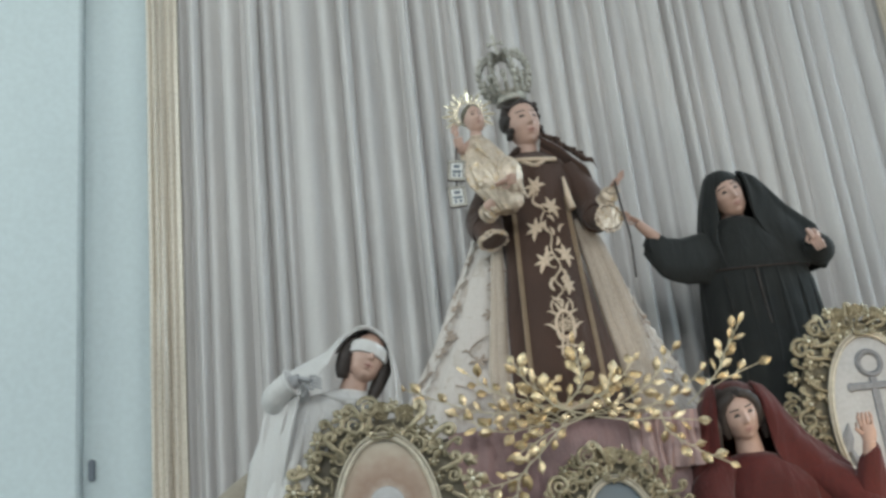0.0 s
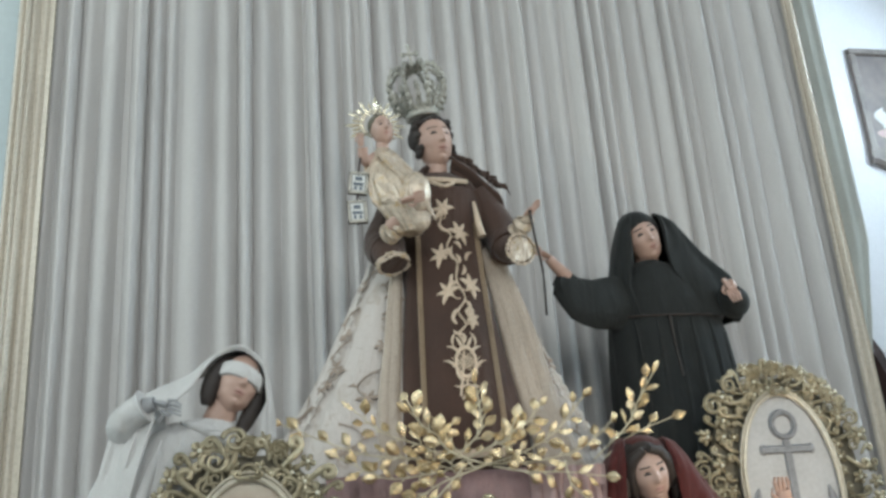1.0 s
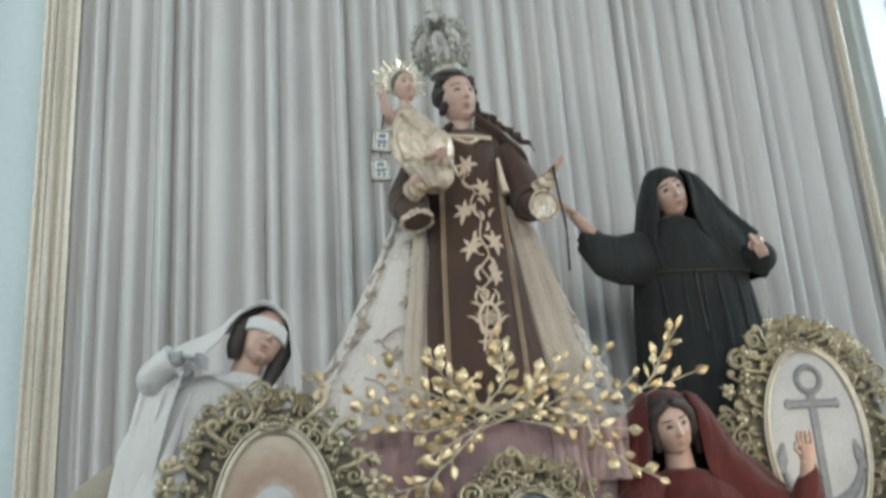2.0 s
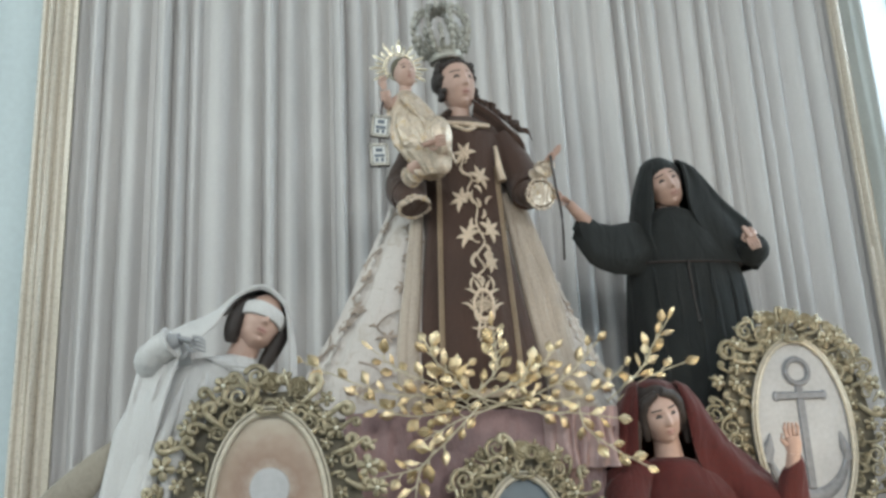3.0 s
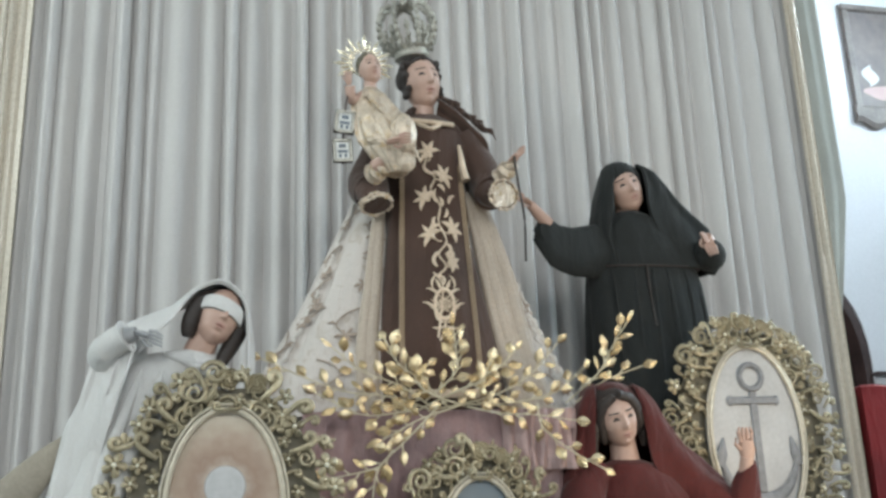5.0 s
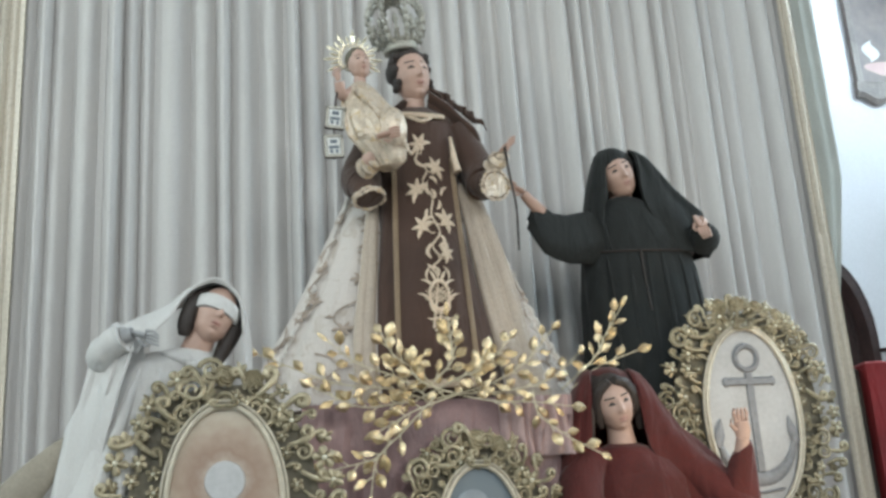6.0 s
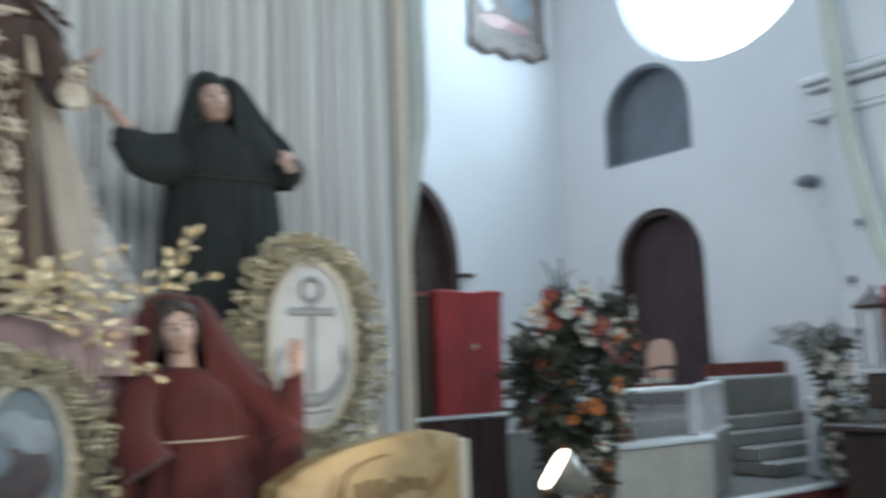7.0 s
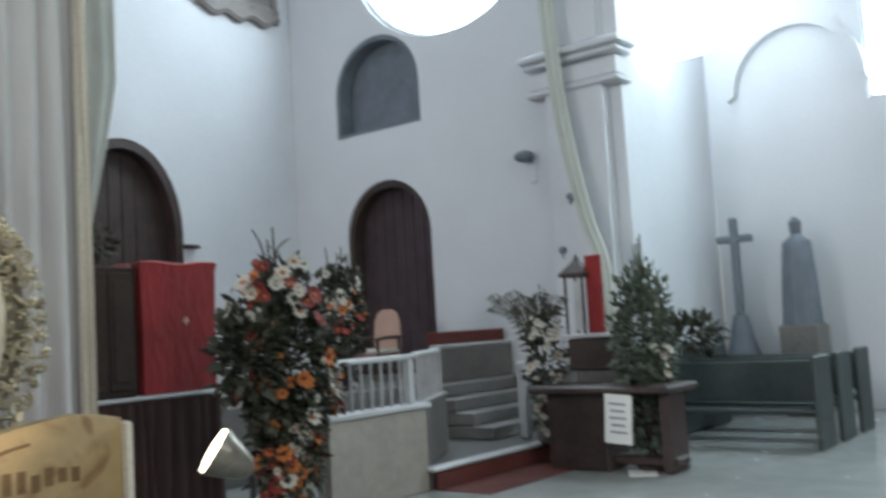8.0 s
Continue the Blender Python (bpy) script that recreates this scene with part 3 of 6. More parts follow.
# ---- statues: each one mesh ----
def robe(s, rows, k, count=11, phase=0.0, n=84, step=5):
    s.loft([oval(x, y, z, rx, ry, n, f, count, phase + 0.25 * i / step) for i, (x, y, z, rx, ry, f) in enumerate(between(rows, step))], k)


def head(s, c, size, skin, hair, turn, lip=None, eyes=True):
    """A carved head in one surface: jaw, nose, sockets, lids, lips and chin are relief on an egg."""
    c = Vector(c)
    at = lambda x, y, z: c + turn @ (Vector((0.9 * x, y, z)) * size)
    bell = lambda x, z, x0, z0, wx, wz: math.exp(-((x - x0) / wx) ** 2 - ((z - z0) / wz) ** 2)
    n, m = 64, 54
    loops, flat = [], []
    for i in range(m):
        phi = math.pi * ((i + 0.5) / m - 0.5)
        ring, mark = [], []
        for j in range(n):
            u = 2 * j / n - 1
            a = math.pi * math.copysign(abs(u) ** 1.45, u)
            z = 1.2 * math.sin(phi)
            x, y = 0.785 * math.cos(phi) * math.sin(a), -0.93 * math.cos(phi) * math.cos(a)
            if z < 0.1:
                low = min(1, (0.1 - z) / 1.2)
                x *= 1 - 0.16 * low ** 1.5
                if y > 0:
                    y *= 1 - 0.35 * low
            if z < -0.55 and y < 0:
                x *= 1 + 0.12 * math.sin(math.pi * min(1, (-0.55 - z) / 0.6))
            if y < 0.05:
                q = abs(x)
                d = -0.085 * bell(q, z, 0.30, 0.10, 0.21, 0.13) + 0.055 * bell(q, z, 0.31, 0.07, 0.14, 0.075) + 0.04 * bell(q, z, 0.33, 0.29, 0.26, 0.07) + 0.05 * bell(q, z, 0.42, -0.30, 0.24, 0.24)
                run = min(1, max(0, (0.26 - z) / 0.55))
                d += (0.04 + 0.21 * run) * math.exp(-(x / (0.075 + 0.06 * run)) ** 2) * (1 if z > -0.29 else math.exp(-((z + 0.29) / 0.06) ** 2)) * (1 if z < 0.26 else math.exp(-((z - 0.26) / 0.15) ** 2))
                d += 0.075 * bell(x, z, 0, -0.56, 0.17, 0.05) + 0.075 * bell(x, z, 0, -0.685, 0.14, 0.05) - 0.045 * bell(x, z, 0, -0.62, 0.22, 0.022) - 0.045 * bell(x, z, 0, -0.80, 0.2, 0.06) + 0.12 * bell(x, z, 0, -0.98, 0.19, 0.15)
                y -= d
            ring.append(at(x / 0.9, y, z))
            mark.append((x, y, z))
        loops.append(ring)
        flat.append(mark)
    count = len(s.f)
    s.loft(loops, skin)
    for i in range(m - 1):
        for j in range(n):
            x, y, z = flat[i][j]
            q = abs(x)
            k = skin
            if y < -0.3:
                if lip is not None and (x / 0.185) ** 2 + ((z + 0.62) / 0.115) ** 2 < 1:
                    k = lip
                elif eyes and ((q - 0.31) / 0.15) ** 2 + ((z - 0.055) / 0.058) ** 2 < 1:
                    k = hair
                elif 0.13 < q < 0.54 and abs(z - 0.305 + 0.55 * (q - 0.32) ** 2) < 0.034:
                    k = hair
            s.m[count + i * n + j] = k
    return at


def hood(s, rows, y_front, y_back, k, thick=0.012, fold=0.010, seed=1):
    """A veil round a head: rows of height, outer left and right, opening left and right."""
    rng = random.Random(seed)
    ph = [rng.uniform(0, 6) for i in range(3)]
    grid = []
    for i, (z, xl, xr, fl, fr) in enumerate(between(rows, 4)):
        mid, deep = (xl + xr) / 2, min(1.0, 0.35 + (xr - xl) * 1.6)
        yb = y_front + (y_back - y_front) * deep
        tuck = y_front + 0.25 * (yb - y_front)
        line = smooth_line([(fl, y_front, z), (0.65 * xl + 0.35 * fl, y_front + 0.02, z), (xl, tuck, z), (xl + 0.2 * (mid - xl), yb - 0.25 * (yb - tuck), z), (mid, yb, z), (xr - 0.2 * (xr - mid), yb - 0.25 * (yb - tuck), z), (xr, tuck, z),
                            (0.6 * xr + 0.4 * fr, y_front + 0.015, z), (fr, y_front, z)], 6)
        t = min(1.0, i / 10)
        for j, q in enumerate(line):
            q.y += 0.055 * max(0.0, 1 - i / 9) ** 2
            q.y += fold * t * (math.sin(0.55 * j + ph[0] + 0.12 * i) + 0.6 * math.sin(1.1 * j + ph[1] - 0.1 * i))
        grid.append(line)
    s.sheet(grid, thick, k)


def fingers(s, palm, way, spread, size, k, up=(0, 0, 1)):
    """A hand: a palm and five fingers."""
    p, d, side = Vector(palm), Vector(way).normalized(), Vector(spread).normalized()
    s.tube([p - d * size * 0.5, p, p + d * size * 0.45], [size * 0.3, size * 0.42, size * 0.36], k, 10, 0.5)
    for i in range(4):
        o = p + d * size * 0.4 + side * size * (i - 1.5) * 0.2
        s.tube([o, o + d * size * 0.45 + side * size * 0.05 * (i - 1.5), o + d * size * 0.85 - Vector(up) * size * 0.12], [size * 0.11, size * 0.1, size * 0.06], k, 6)
    o = p - side * size * 0.35
    s.tube([o, o - side * size * 0.25 + d * size * 0.3, o - side * size * 0.2 + d * size * 0.6], [size * 0.12, size * 0.1, size * 0.07], k, 6)


def saint():
    """The standing figure in the brown habit with the embroidered panel and the pale mantle."""
    s = Shape()  # 0 brown, 1 mantle, 2 skin, 3 hair, 4 thread, 5 lining
    # mantle spread behind
    robe(s, [(0.86, 4.76, 1.96, 0.80, 0.36, 0.020), (0.86, 4.76, 2.15, 0.73, 0.34, 0.022), (0.865, 4.75, 2.45, 0.565, 0.30, 0.024), (0.87, 4.74, 2.8, 0.41, 0.26, 0.02), (0.875, 4.70, 3.05, 0.30, 0.21, 0.012),
             (0.88, 4.66, 3.28, 0.21, 0.15, 0.006), (0.88, 4.62, 3.38, 0.12, 0.1, 0.0)], 1, 13, 0.7, 110)
    # lining turned to the front at both sides of the habit
    for x0, x1, d, mid, low, end, folds in ((0.665, 0.575, -1, (0.035, 0.8), (0.07, 1.1), (-0.03, 1.2), ((0.0, 0.045), (0.03, 0.04))),
                                            (1.075, 1.275, 1, (0.06, 0.75), (0.125, 0.75), (0.0, 0.75), ((0.0, 0.042), (0.045, 0.05), (0.09, 0.04), (0.135, 0.046), (0.165, 0.03)))):
        for o, w in folds:
            s.tube(smooth_line([(x0 + d * o * 0.4, 4.50, 3.0), (x0 + d * (mid[0] + mid[1] * o), 4.47, 2.6), (x0 + d * (low[0] + low[1] * o), 4.445, 2.25), (x1 + d * (end[0] + end[1] * o), 4.43, 1.97)], 6),
                   [w * (0.45 + 0.55 * i / 18) for i in range(19)], 5, 12, 0.6, (0, 1, 0))
    # flowers stitched on the mantle
    wide = between([(0.86, 4.76, 1.96, 0.80, 0.36), (0.86, 4.76, 2.15, 0.73, 0.34), (0.865, 4.75, 2.45, 0.565, 0.30), (0.87, 4.74, 2.8, 0.41, 0.26), (0.875, 4.70, 3.05, 0.30, 0.21)], 12)

    def cloth(turn_, z, lift=1.032):
        x, y, zz, rx, ry = min(wide, key=lambda r: abs(r[2] - z))
        q = math.radians(turn_)
        return Vector((x + rx * lift * math.cos(q), y + ry * lift * math.sin(q), z))

    stitch = random.Random(4)
    for lo, hi in ((196, 246), (292, 344)):
        for i in range(13):
            turn_, z = stitch.uniform(lo, hi), 2.0 + 0.078 * i
            for k in range(6):
                q = 1.05 * k
                s.tube([cloth(turn_, z), cloth(turn_ + 3.4 * math.cos(q), z + 0.022 * math.sin(q), 1.036), cloth(turn_ + 5.4 * math.cos(q + 0.2), z + 0.036 * math.sin(q + 0.2))], [0.003, 0.009, 0.002], 9, 6, 0.4, (0, 1, 0))
            bow = stitch.choice((-1, 1))
            s.tube(smooth_line([cloth(turn_, z), cloth(turn_ + 6 * bow, z + 0.05), cloth(turn_ + 3 * bow, z + 0.10), cloth(turn_ - 5 * bow, z + 0.13)], 4), 0.004, 9, 5)
            s.tube([cloth(turn_ + 6 * bow, z + 0.05), cloth(turn_ + 9 * bow, z + 0.065, 1.036), cloth(turn_ + 12 * bow, z + 0.06)], [0.003, 0.009, 0.002], 9, 6, 0.4, (0, 1, 0))
    for edge_, wide_ in ((338, 0.013), (330, 0.006), (203, 0.010)):
        run = [cloth(edge_ - 16 * (1 - i / 60) * (1 if edge_ > 270 else -1) * 0.3 + 1.6 * math.sin(1.9 * i), 1.98 + 1.06 * i / 60, 1.02) for i in range(61)]
        s.tube(run, [wide_ * (0.7 + 0.45 * math.sin(1.9 * i) ** 2) for i in range(61)], 10, 8, 0.5, (0, 1, 0))
    # habit
    robe(s, [(0.915, 4.55, 1.965, 0.322, 0.235, 0.030), (0.905, 4.55, 2.2, 0.300, 0.225, 0.032), (0.89, 4.55, 2.5, 0.252, 0.20, 0.03), (0.88, 4.55, 2.78, 0.205, 0.175, 0.022), (0.88, 4.55, 3.02, 0.20, 0.165, 0.010),
             (0.885, 4.55, 3.2, 0.215, 0.15, 0.0), (0.89, 4.55, 3.31, 0.20, 0.125, 0.0), (0.885, 4.54, 3.345, 0.13, 0.1, 0.0), (0.88, 4.53, 3.365, 0.075, 0.075, 0.0)], 0, 9, 0.3)
    # shoulder cape and its frayed edge
    robe(s, [(0.895, 4.57, 3.13, 0.245, 0.17, 0.03), (0.895, 4.57, 3.24, 0.235, 0.165, 0.02), (0.89, 4.56, 3.33, 0.19, 0.14, 0.01), (0.885, 4.58, 3.385, 0.11, 0.11, 0.0), (0.88, 4.60, 3.40, 0.085, 0.09, 0.0)], 0, 15, 1.0)
    # hanging front panel
    front = lambda z: 4.55 - (0.237 if z < 2.2 else 0.237 - 0.072 * min(1, (z - 2.2) / 0.8)) - 0.012
    half = lambda z: 0.165 if z < 2.2 else 0.165 - 0.035 * min(1, (z - 2.2) / 0.9)
    rings = []
    for i in range(29):
        z = 2.0 + 1.27 * i / 28
        ring = []
        for j in range(13):
            u = -1 + j / 6
            ring.append((0.885 + half(z) * u, front(z) - 0.004 + 0.045 * u * u, z))
        rings.append(ring + [(x, y + 0.02, zz) for x, y, zz in reversed(ring)])
    s.loft(rings, 0)
    for e in (-1, 1):
        for q in (0.0, 0.012):
            s.tube([(0.885 + e * (half(z) + q), front(z) + 0.038, z) for z in (2.0 + 1.1 * i / 12 for i in range(13))], 0.0065, 7, 6)
    s.box((0.885, front(2.05), 2.03), (0.3, 0.03, 0.035), 4)
    # neck band and clasp
    s.tube(smooth_line([(0.765, 4.43, 3.325), (0.88, 4.375, 3.30), (1.0, 4.43, 3.315)], 6), 0.013, 4, 8)
    s.tube(smooth_line([(0.81, 4.41, 3.315), (0.88, 4.365, 3.265), (0.95, 4.41, 3.315)], 6), 0.011, 4, 8)
    # tassel on the shoulder
    s.tube([(1.02, 4.40, 3.20), (1.03, 4.385, 3.08), (1.04, 4.38, 3.02)], [0.008, 0.018, 0.022], 4, 8)
    # sleeves of the habit, opening into wide bells with brocade cuffs
    s.tube(smooth_line([(0.72, 4.52, 3.27), (0.635, 4.50, 3.12), (0.585, 4.45, 3.0), (0.60, 4.38, 2.945)], 6), [0.09] * 6 + [0.088] * 6 + [0.085] * 7, 0, 18)
    s.tube(smooth_line([(1.06, 4.53, 3.28), (1.125, 4.51, 3.16), (1.165, 4.46, 3.04), (1.175, 4.40, 2.97)], 6), [0.088] * 6 + [0.09] * 6 + [0.092] * 7, 0, 18)

    def bell_sleeve(path, radii, wrist, lean, lined=False):
        line = smooth_line(path, 5)
        s.tube(line, [radii[0] + (radii[1] - radii[0]) * math.sin(0.5 * math.pi * i / (len(line) - 1)) for i in range(len(line))], 0, 22, 0.82)
        end = line[-1]
        d = (line[-1] - line[-2]).normalized()
        side = d.cross(Vector((0, 0, 1))).normalized()
        rise = side.cross(d)
        if lined:
            s.tube([end - d * 0.01, end + d * 0.006], [radii[1] - 0.004, radii[1] - 0.012], 8, 22, 0.82)
        for lap in range(1 if lined else 2):
            hem = [end - d * (0.016 * lap - 0.004 * math.sin(5 * a + lap)) + (radii[1] + 0.002) * (math.cos(a) * side + 0.82 * math.sin(a) * rise) for a in (2 * math.pi * i / 40 for i in range(41))]
            s.tube(hem, [0.007 + 0.003 * math.sin(2.3 * i + lap) for i in range(41)], 8, 8)
        cuff = smooth_line([tuple(end - d * 0.05 + Vector(lean)), tuple(end + (Vector(wrist) - end) * 0.5 + Vector(lean) * 0.7), wrist], 6)
        s.tube(cuff, [0.047 + 0.006 * math.sin(1.9 * i) - 0.0012 * i for i in range(len(cuff))], 8, 16)

    bell_sleeve([(0.60, 4.40, 2.99), (0.602, 4.365, 2.93), (0.618, 4.345, 2.872)], (0.084, 0.078), (0.645, 4.23, 3.035), (-0.01, -0.05, 0.085))
    bell_sleeve([(1.165, 4.43, 2.99), (1.185, 4.375, 2.955), (1.205, 4.33, 2.94)], (0.088, 0.08), (1.225, 4.28, 3.085), (0.015, -0.02, 0.075), True)
    # palms and fingers
    fingers(s, (1.245, 4.27, 3.10), (0.5, -0.5, 0.45), (0.2, 0.2, 0.9), 0.055, 2)
    fingers(s, (0.66, 4.19, 3.055), (0.9, -0.2, 0.25), (0, 0.2, 1), 0.07, 2)
    s.tube([(0.60, 4.25, 3.02), (0.64, 4.20, 3.05)], [0.034, 0.03], 2, 10)
    # cord from the raised hand
    s.tube(smooth_line([(1.24, 4.25, 3.1), (1.25, 4.24, 2.95), (1.265, 4.23, 2.8), (1.26, 4.23, 2.6)], 5), 0.006, 3, 6)
    # head
    s.tube([(0.88, 4.52, 3.36), (0.878, 4.505, 3.48)], [0.054, 0.05], 2, 14)
    rng2 = random.Random(17)
    cape = []
    for i in range(9):
        t = i / 8
        cape.append([Vector((0.94 + 0.20 * u, 4.50 - 0.055 * math.sin(math.pi * min(1, t * 1.3)) - 0.02 * t, 3.485 - 0.16 * u ** 1.2 - t * (0.09 + 0.10 * u))) + Vector((0.06 * u * t, 0.006 * math.sin(9 * u + 2 * t), 0)) for u in (j / 16 for j in range(17))])
    s.sheet(cape, 0.014, 0)
    for i in range(26):
        u = i / 25
        a = Vector((0.945 + 0.215 * u, 4.485, 3.485 - 0.165 * u ** 1.2))
        s.tube([a, a + Vector((0.02 + 0.03 * rng2.random(), -0.03, -0.012 - 0.02 * rng2.random())), a + Vector((0.03 + 0.05 * rng2.random() * u, -0.035, -0.03 - 0.05 * rng2.random()))], [0.010, 0.007, 0.002], 0, 6)
    for i in range(12):
        x, z = 0.82 - 0.009 * i, 3.43 - 0.008 * i
        s.tube([(x + 0.03, 4.52, z - 0.02), (x, 4.47, z - 0.02), (x - rng2.uniform(0.01, 0.04), 4.45, z - rng2.uniform(0.03, 0.07))], [0.016, 0.010, 0.002], 0, 6)
    s.tube(smooth_line([(0.80, 4.47, 3.34), (0.88, 4.43, 3.32), (0.96, 4.47, 3.34)], 6), 0.016, 3, 8)
    turn = Matrix.Rotation(radians(12), 3, "Z") @ Matrix.Rotation(radians(-2), 3, "X") @ Matrix.Rotation(radians(-7), 3, "Y")
    at = head(s, (0.868, 4.50, 3.548), 0.114, 2, 3, turn, 6)
    s.ball(at(0, 0.26, 0.40), (0.103, 0.100, 0.104), 3, turn)
    for e in (-1, 1):
        s.ball(at(e * 0.80, 0.2, 0.3), (0.028, 0.065, 0.055), 3, turn, 12, 8)
    for e in (-1, 1):
        for i in range(8):
            s.ball(at(e * (0.82 + 0.07 * math.sin(i)), -0.18 + 0.12 * (i % 3), 0.85 - 0.2 * i), (0.019, 0.034, 0.022), 3, turn, 8, 6)
    for i in range(7):
        s.ball(at(-0.66 + 0.22 * i, -0.58 + 0.3 * abs(i - 3) / 3, 0.93 - 0.05 * abs(i - 3)), (0.024, 0.024, 0.019), 3, turn, 8, 6)
    # raised lilies and vine on the panel, placed by camera-view pixels, about 2.4 mm each
    fx = lambda pix_x: 0.885 + (pix_x - 808) * 0.00222
    fz = lambda pix_y: 3.135 - (pix_y - 255) * 0.00262
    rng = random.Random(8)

    def on(pix_x, pix_y, lift=0.011):
        z = fz(pix_y)
        return Vector((fx(pix_x), front(z) - lift + 0.045 * ((fx(pix_x) - 0.885) / half(z)) ** 2, z))

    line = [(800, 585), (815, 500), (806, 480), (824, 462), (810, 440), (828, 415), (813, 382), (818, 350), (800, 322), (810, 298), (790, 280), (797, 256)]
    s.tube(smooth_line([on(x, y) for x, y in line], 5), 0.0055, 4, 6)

    def blade(pix_x, pix_y, ang, length, bend, r):
        pts = [on(pix_x + length * t * math.cos(ang + bend * t), pix_y - length * t * math.sin(ang + bend * t), 0.011 + 0.012 * t * (1 - t)) for t in (0.0, 0.25, 0.5, 0.75, 1.0)]
        s.tube(pts, [0.45 * r, 0.9 * r, 1.1 * r, 0.75 * r, 0.1 * r], 4, 8, 0.42, (0, 1, 0))

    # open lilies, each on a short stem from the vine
    for pix_x, pix_y, lean, su, sv in ((797, 250, 120, 797, 268), (828, 294, 55, 810, 300), (786, 336, 140, 803, 326), (842, 392, 40, 817, 398), (794, 404, 130, 818, 416), (838, 452, 20, 820, 460)):
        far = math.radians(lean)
        size = 21 if pix_y < 440 else 16
        s.tube(smooth_line([on(su, sv), on((su + pix_x) / 2 + 4, (sv + pix_y) / 2 + 6), on(pix_x - 6 * math.cos(far), pix_y + 6 * math.sin(far))], 4), 0.004, 4, 6)
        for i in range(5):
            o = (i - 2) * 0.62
            blade(pix_x - 4 * math.cos(far), pix_y + 4 * math.sin(far), far + o, size * (1.3 - 0.06 * abs(i - 2)), 0.30 * (i - 2), 0.0105)
        blade(pix_x + 2 * math.cos(far), pix_y - 2 * math.sin(far), far + math.pi, 16, 0.2, 0.012)
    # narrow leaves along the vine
    for pix_x, pix_y, ang in ((806, 290, 200), (815, 312, 20), (812, 345, 150), (822, 352, 60), (838, 345, 100), (806, 372, 210), (826, 372, 30), (815, 388, 160), (828, 420, 330), (812, 436, 170), (826, 440, 70),
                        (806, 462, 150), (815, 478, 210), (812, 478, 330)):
        blade(pix_x, pix_y, math.radians(ang + rng.uniform(-15, 15)), rng.uniform(19, 27), rng.choice((-0.9, 0.9)), 0.0085)
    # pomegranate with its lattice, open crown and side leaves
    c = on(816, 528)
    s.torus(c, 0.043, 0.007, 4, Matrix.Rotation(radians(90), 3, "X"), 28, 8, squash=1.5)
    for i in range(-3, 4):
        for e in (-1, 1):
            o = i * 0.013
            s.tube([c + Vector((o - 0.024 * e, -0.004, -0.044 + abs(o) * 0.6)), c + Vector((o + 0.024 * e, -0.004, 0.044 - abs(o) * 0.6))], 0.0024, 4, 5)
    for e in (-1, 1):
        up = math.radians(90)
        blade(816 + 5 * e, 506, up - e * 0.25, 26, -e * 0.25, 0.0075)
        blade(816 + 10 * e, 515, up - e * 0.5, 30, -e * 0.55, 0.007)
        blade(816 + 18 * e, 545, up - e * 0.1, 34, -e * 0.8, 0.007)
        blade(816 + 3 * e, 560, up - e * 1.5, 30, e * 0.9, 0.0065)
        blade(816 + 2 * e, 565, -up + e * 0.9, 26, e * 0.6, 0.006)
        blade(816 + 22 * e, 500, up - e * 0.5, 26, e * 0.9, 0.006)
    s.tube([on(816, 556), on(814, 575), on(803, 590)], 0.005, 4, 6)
    return thing("saint_statue", s, [BROWN, LACE, SKIN, HAIR, THREAD, CREAM, LIP, BRAID, GILTCLOTH, STITCH, LACEWHITE], "robed statue in brown habit with gold lilies and pale brocade mantle", "statue")


saint()


def child():
    s = Shape()  # 0 cloth, 1 skin, 2 hair
    robe(s, [(0.69, 4.24, 2.985, 0.045, 0.05, 0.05), (0.685, 4.235, 3.03, 0.085, 0.075, 0.06), (0.65, 4.23, 3.12, 0.125, 0.09, 0.05), (0.625, 4.25, 3.22, 0.125, 0.085, 0.05), (0.605, 4.28, 3.31, 0.105, 0.07, 0.03),
             (0.592, 4.30, 3.38, 0.07, 0.055, 0.02), (0.59, 4.31, 3.42, 0.03, 0.03, 0.0)], 0, 8, 0.4)
    for i in range(9):
        s.tube(smooth_line([(0.55 + 0.016 * i, 4.22 - 0.02 * math.sin(i), 3.36 - 0.012 * i), (0.62 + 0.016 * i, 4.165, 3.25 - 0.02 * i), (0.72 + 0.008 * i, 4.17, 3.17 - 0.018 * i)], 6), [0.006 + 0.0045 * math.sin(q / 2.2 + i) ** 2 for q in range(13)], 0, 7)
    s.ball((0.705, 4.18, 3.15), (0.07, 0.06, 0.10), 0)
    s.ball((0.72, 4.20, 3.03), (0.05, 0.05, 0.05), 0)
    s.tube(smooth_line([(0.55, 4.28, 3.37), (0.50, 4.25, 3.33), (0.485, 4.22, 3.385)], 5), 0.024, 1, 10)
    fingers(s, (0.478, 4.21, 3.405), (-0.1, -0.2, 1), (1, 0, 0), 0.038, 1)
    fingers(s, (0.655, 4.10, 3.085), (1, -0.1, 0.3), (0, 0.1, 1), 0.062, 1)
    s.tube([(0.59, 4.31, 3.40), (0.59, 4.305, 3.46)], [0.03, 0.028], 1, 10)
    turn = Matrix.Rotation(radians(10), 3, "Z") @ Matrix.Rotation(radians(-4), 3, "X") @ Matrix.Rotation(radians(-8), 3, "Y")
    at = head(s, (0.588, 4.30, 3.51), 0.064, 1, 2, turn, 3)
    s.ball(at(0, 0.22, 0.50), (0.056, 0.06, 0.056), 4, turn)
    return thing("child_statue", s, [GILTCLOTH, SKIN, HAIR, LIP, DARKGILT], "small child figure in ivory and gold brocade on the saint's arm", "statue")


child()


